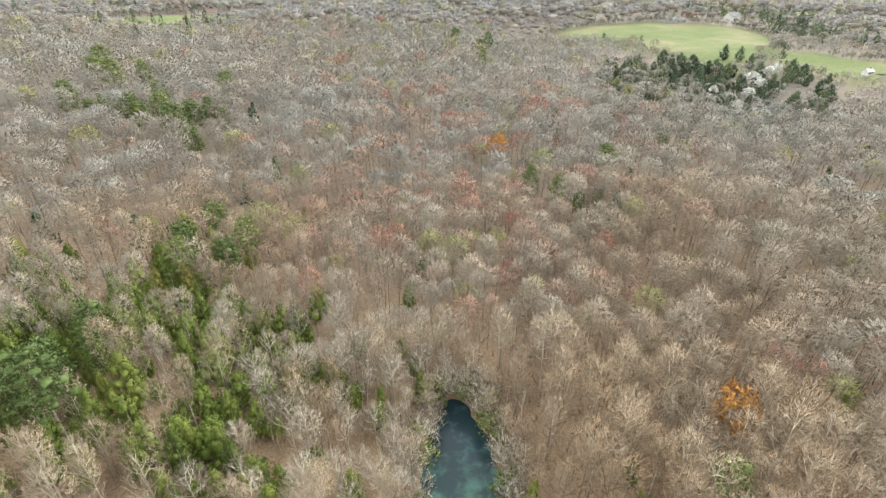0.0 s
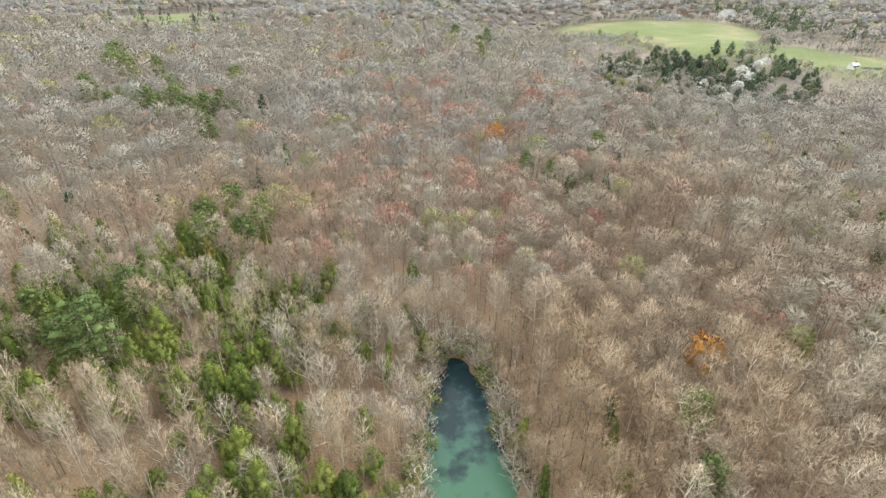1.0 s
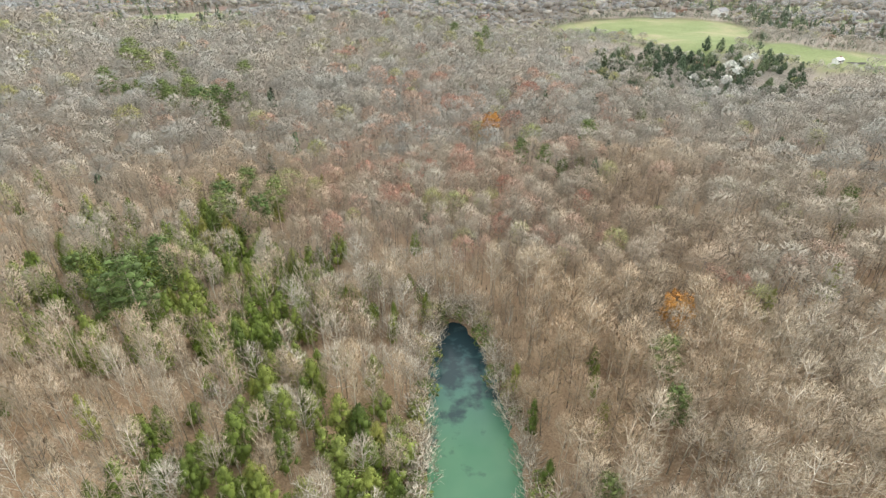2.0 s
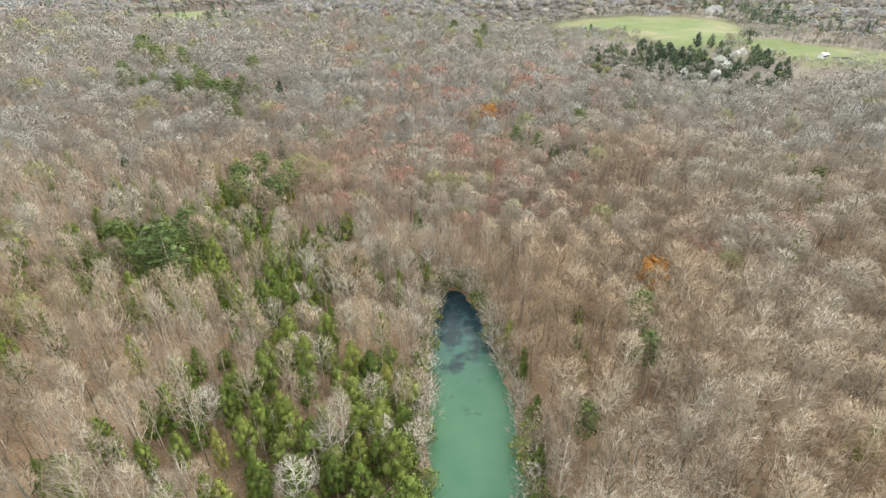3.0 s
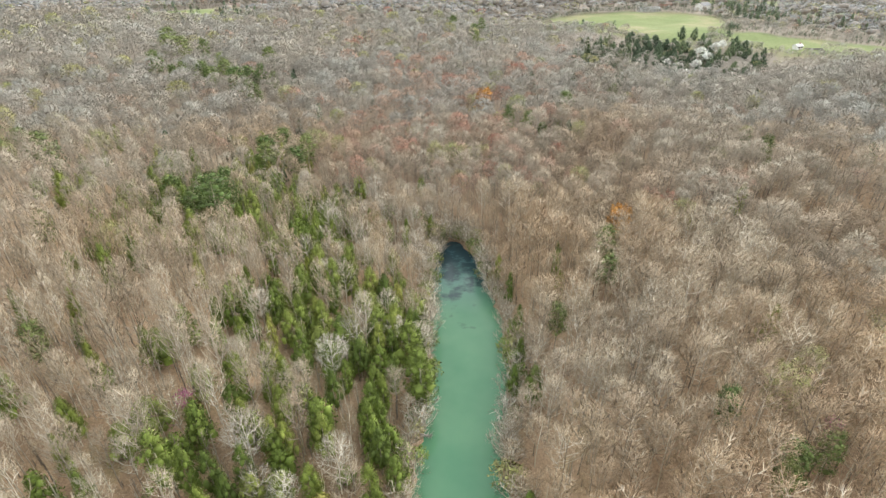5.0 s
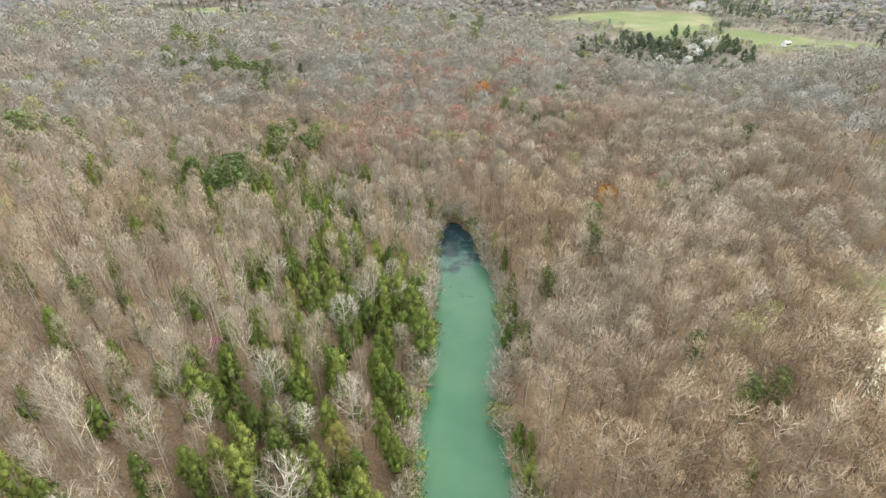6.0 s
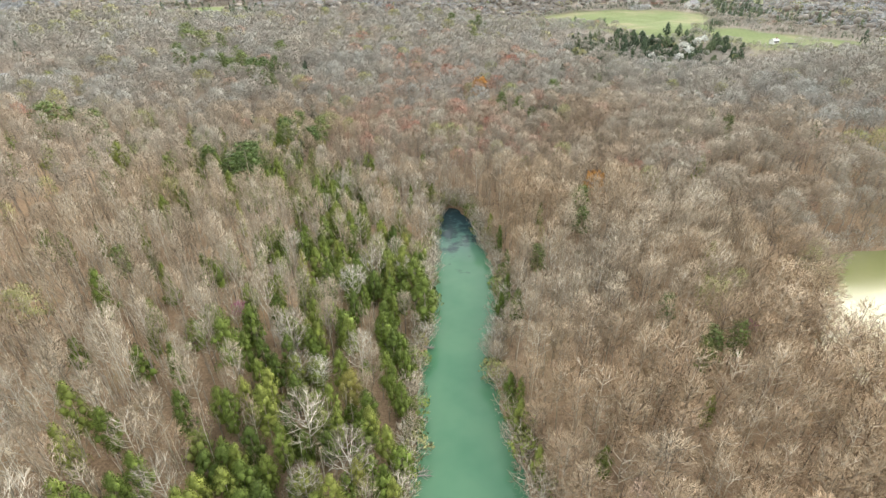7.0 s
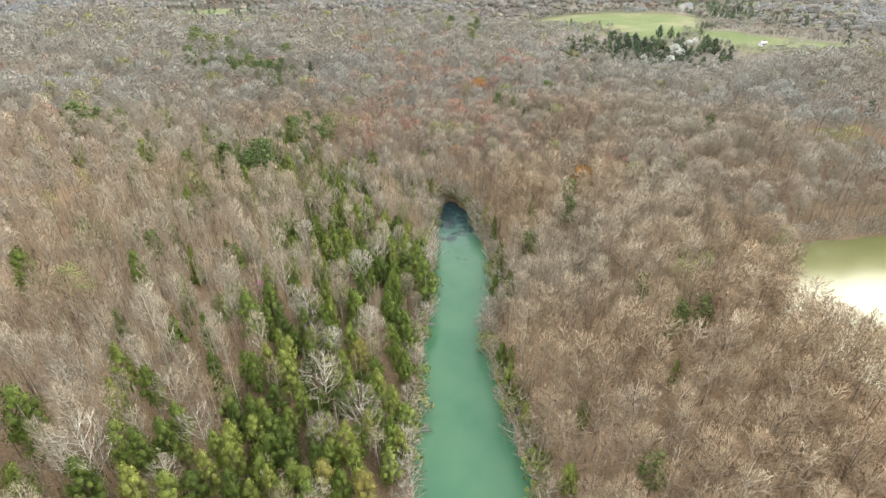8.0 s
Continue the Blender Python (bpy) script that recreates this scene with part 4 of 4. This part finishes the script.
for side in (-1, 1):
    y = -66.0
    while y < 92:
        x = float(np.interp(y, *(CREEK_L if side < 0 else CREEK_R))) + side * rng.uniform(-0.5, 3.0)
        kind = rng.uniform()
        if from_water(x, y) > -1.3:
            t = plant(shrubs[rng.integers(3)] if kind < 0.72 else green[int(rng.uniform() < 0.65)], x, y, rng, 0.65, 1.35)
        y += rng.uniform(0.7, 1.7)
for k in range(26):
    # round the head
    a = math.pi * (k + rng.uniform(0, 0.8)) / 26
    x, y = 3.5 + rng.uniform(6.0, 9.0) * math.cos(a), 83 + rng.uniform(5.5, 9.0) * math.sin(a)
    if from_water(x, y) > -0.8:
        plant(shrubs[rng.integers(3)] if k % 4 else green[k % 2], x, y, rng, 0.7, 1.4)
for k in range(70):
    # the lake's shores
    if k < 40:
        x = 120 + k * 1.5 + rng.uniform(-1, 1)
        y = 46 + 0.15 * (x - 124) + rng.uniform(0.5, 5)
    else:
        y = -40 + (k - 40) * 2.6 + rng.uniform(-1, 1)
        x = float(np.interp(y, *LAKE_W)) - rng.uniform(0.5, 4)
    if from_water(x, y) > -0.3:
        plant(shrubs[rng.integers(3)], x, y, rng, 0.6, 1.1)
for p in shrubs + green:
    remove_thing(p)


# houses beyond the woods
def house(x, y, turn, w, d, h, wall, roof, label):
    top = tagged(new("house"), label, "house", "houses beyond the woods")
    top.matrix_world = pose(x, y, float(height(x, y)) - 0.1, 0, 0, turn)
    bm = bmesh.new()
    box(bm, -w / 2, -d / 2, -0.6, w / 2, d / 2, h)
    ridge = h + d * 0.3
    for s in (-1, 1):
        v = [bm.verts.new((s * w / 2, k, z)) for k, z in ((-d / 2, h), (d / 2, h), (0, ridge))]
        bm.faces.new(v)
    part("wall", bm, WALLS[wall], top)
    bm = bmesh.new()
    o, t = 0.5, 0.22
    prof = [(-d / 2 - o, h - o * 0.6), (0, ridge), (d / 2 + o, h - o * 0.6), (d / 2 + o, h - o * 0.6 + t), (0, ridge + t + 0.05), (-d / 2 - o, h - o * 0.6 + t)]
    a = [bm.verts.new((-w / 2 - o, p, z)) for p, z in prof]
    b = [bm.verts.new((w / 2 + o, p, z)) for p, z in prof]
    for k in range(6):
        bm.faces.new((a[k], a[(k + 1) % 6], b[(k + 1) % 6], b[k]))
    for q in (a, b):
        bm.faces.new((q[0], q[1], q[4], q[5]))
        bm.faces.new((q[1], q[2], q[3], q[4]))
    bmesh.ops.recalc_face_normals(bm, faces=bm.faces)
    cover = part("roof", bm, ROOFS[roof], top)
    bm = bmesh.new()
    box(bm, w * 0.22, -0.5, ridge - 1.0, w * 0.22 + 0.9, 0.4, ridge + 1.0, 0.04)
    part("chimney", bm, WALLS[1], cover)
    bm = bmesh.new()
    box(bm, -0.55, -d / 2 - 0.08, 0.1, 0.55, -d / 2 - 0.004, 2.2, 0.02)
    part("door", bm, ROOFS[1], top)
    for k in (-0.36, -0.2, 0.2, 0.36):
        bm = bmesh.new()
        box(bm, w * k - 0.65, -d / 2 - 0.07, 0.9, w * k + 0.65, -d / 2 - 0.004, 2.3, 0.02)
        win = part("window", bm, PAINT, top)
        bm = bmesh.new()
        box(bm, w * k - 0.52, -d / 2 - 0.09, 1.03, w * k + 0.52, -d / 2 - 0.074, 2.17)
        part("pane", bm, GLASS, win)


HOUSES = [(258, 634, 8, 26, 9, 3.2, 0, 2), (335, 655, 35, 18, 11, 6.5, 0, 0), (238, 740, -20, 16, 11, 6.0, 0, 0), (222, 690, 15, 15, 10, 4.0, 2, 1), (262, 765, 70, 18, 11, 6, 0, 2),
          (285, 745, 15, 16, 10, 5.5, 0, 0), (205, 720, -10, 14, 10, 5.0, 0, 2), (300, 690, 25, 16, 10, 4.5, 1, 1),
          (-250, 190, 60, 18, 9, 3.4, 0, 2), (-262, 640, 20, 15, 10, 3.4, 2, 1), (-236, 650, -15, 12, 9, 3.2, 1, 0), (-270, 800, 5, 16, 10, 5.4, 0, 1), (-143, 840, 12, 18, 10, 3.2, 0, 2),
          (394, 500, -30, 16, 10, 3.4, 0, 0), (440, 545, 10, 15, 9, 5.0, 2, 1), (500, 660, 0, 20, 10, 4.0, 0, 2)]
HOUSE_LABELS = ["white house with a pale roof at the pasture's edge", "brick house with shingle roof among bare trees", "cream house with shingle roof among bare trees"]
for x, y, turn, w, d, h, wall, roof in HOUSES:
    house(x, y, turn, w, d, h, wall, roof, HOUSE_LABELS[wall])

# a dark hollow with a shed in the lower pasture
bm = bmesh.new()
bmesh.ops.create_circle(bm, cap_ends=True, segments=40, radius=1)
for v in bm.verts:
    k = 1 + 0.12 * math.sin(3 * math.atan2(v.co.y, v.co.x)) + 0.06 * math.sin(7 * math.atan2(v.co.y, v.co.x))
    v.co = (281 + v.co.x * 6.5 * k, 338 + v.co.y * 4 * k, 0)
z = max(float(height(v.co.x, v.co.y)) for v in bm.verts) + 0.12
for v in bm.verts:
    v.co.z = z
me = bpy.data.meshes.new("earth_pit")
bm.to_mesh(me)
bm.free()
me.materials.append(PIT)
tagged(new("earth_pit", me), "bare dark earth hollow in the lower pasture", "earth pit", kind="structure")
house(268, 339, 25, 6, 4, 2.4, 0, 2, "small white shed beside a dark hollow")


# driftwood in the creek
def driftwood(x, y, turn, length):
    top = tagged(new("driftwood_log"), "grey fallen log lying in the turquoise water", "log", "driftwood at the bank")
    top.matrix_world = pose(x, y, 0.05, 0, 0, turn)
    g = Geo()
    g.tube([(0, 0, 0.3), (length * 0.5, 0.22, 0.16), (length, -0.15, -0.02)], [0.17, 0.13, 0.04], 6)
    part("trunk", flat_mesh("trunk", *g.done(), [DRIFT]), None, top)
    for k, (s, a, ln) in enumerate([(0.3, 1.1, 1.2), (0.42, -0.9, 1.7), (0.5, 0.8, 1.5), (0.6, -0.8, 1.3), (0.68, 1.3, 0.9), (0.75, 0.5, 1.3), (0.82, -0.6, 1.1), (0.9, -1.2, 0.8)]):
        g = Geo()
        g.tube([(length * s, 0, 0.12), (length * s + ln * math.cos(a), ln * math.sin(a), 0.5)], [0.07, 0.02], 4)
        part("branch", flat_mesh("branch", *g.done(), [DRIFT]), None, top)


for x, y, turn, length in [(-7.2, -37.5, 8, 3.8), (-7.0, -36.9, 24, 3.0), (-6.0, 1.5, 15, 2.6), (-6.2, 2.2, -12, 2.4), (-7.0, -22, -25, 2.4), (14.2, -28, 170, 2.2)]:
    driftwood(x, y, turn, length)
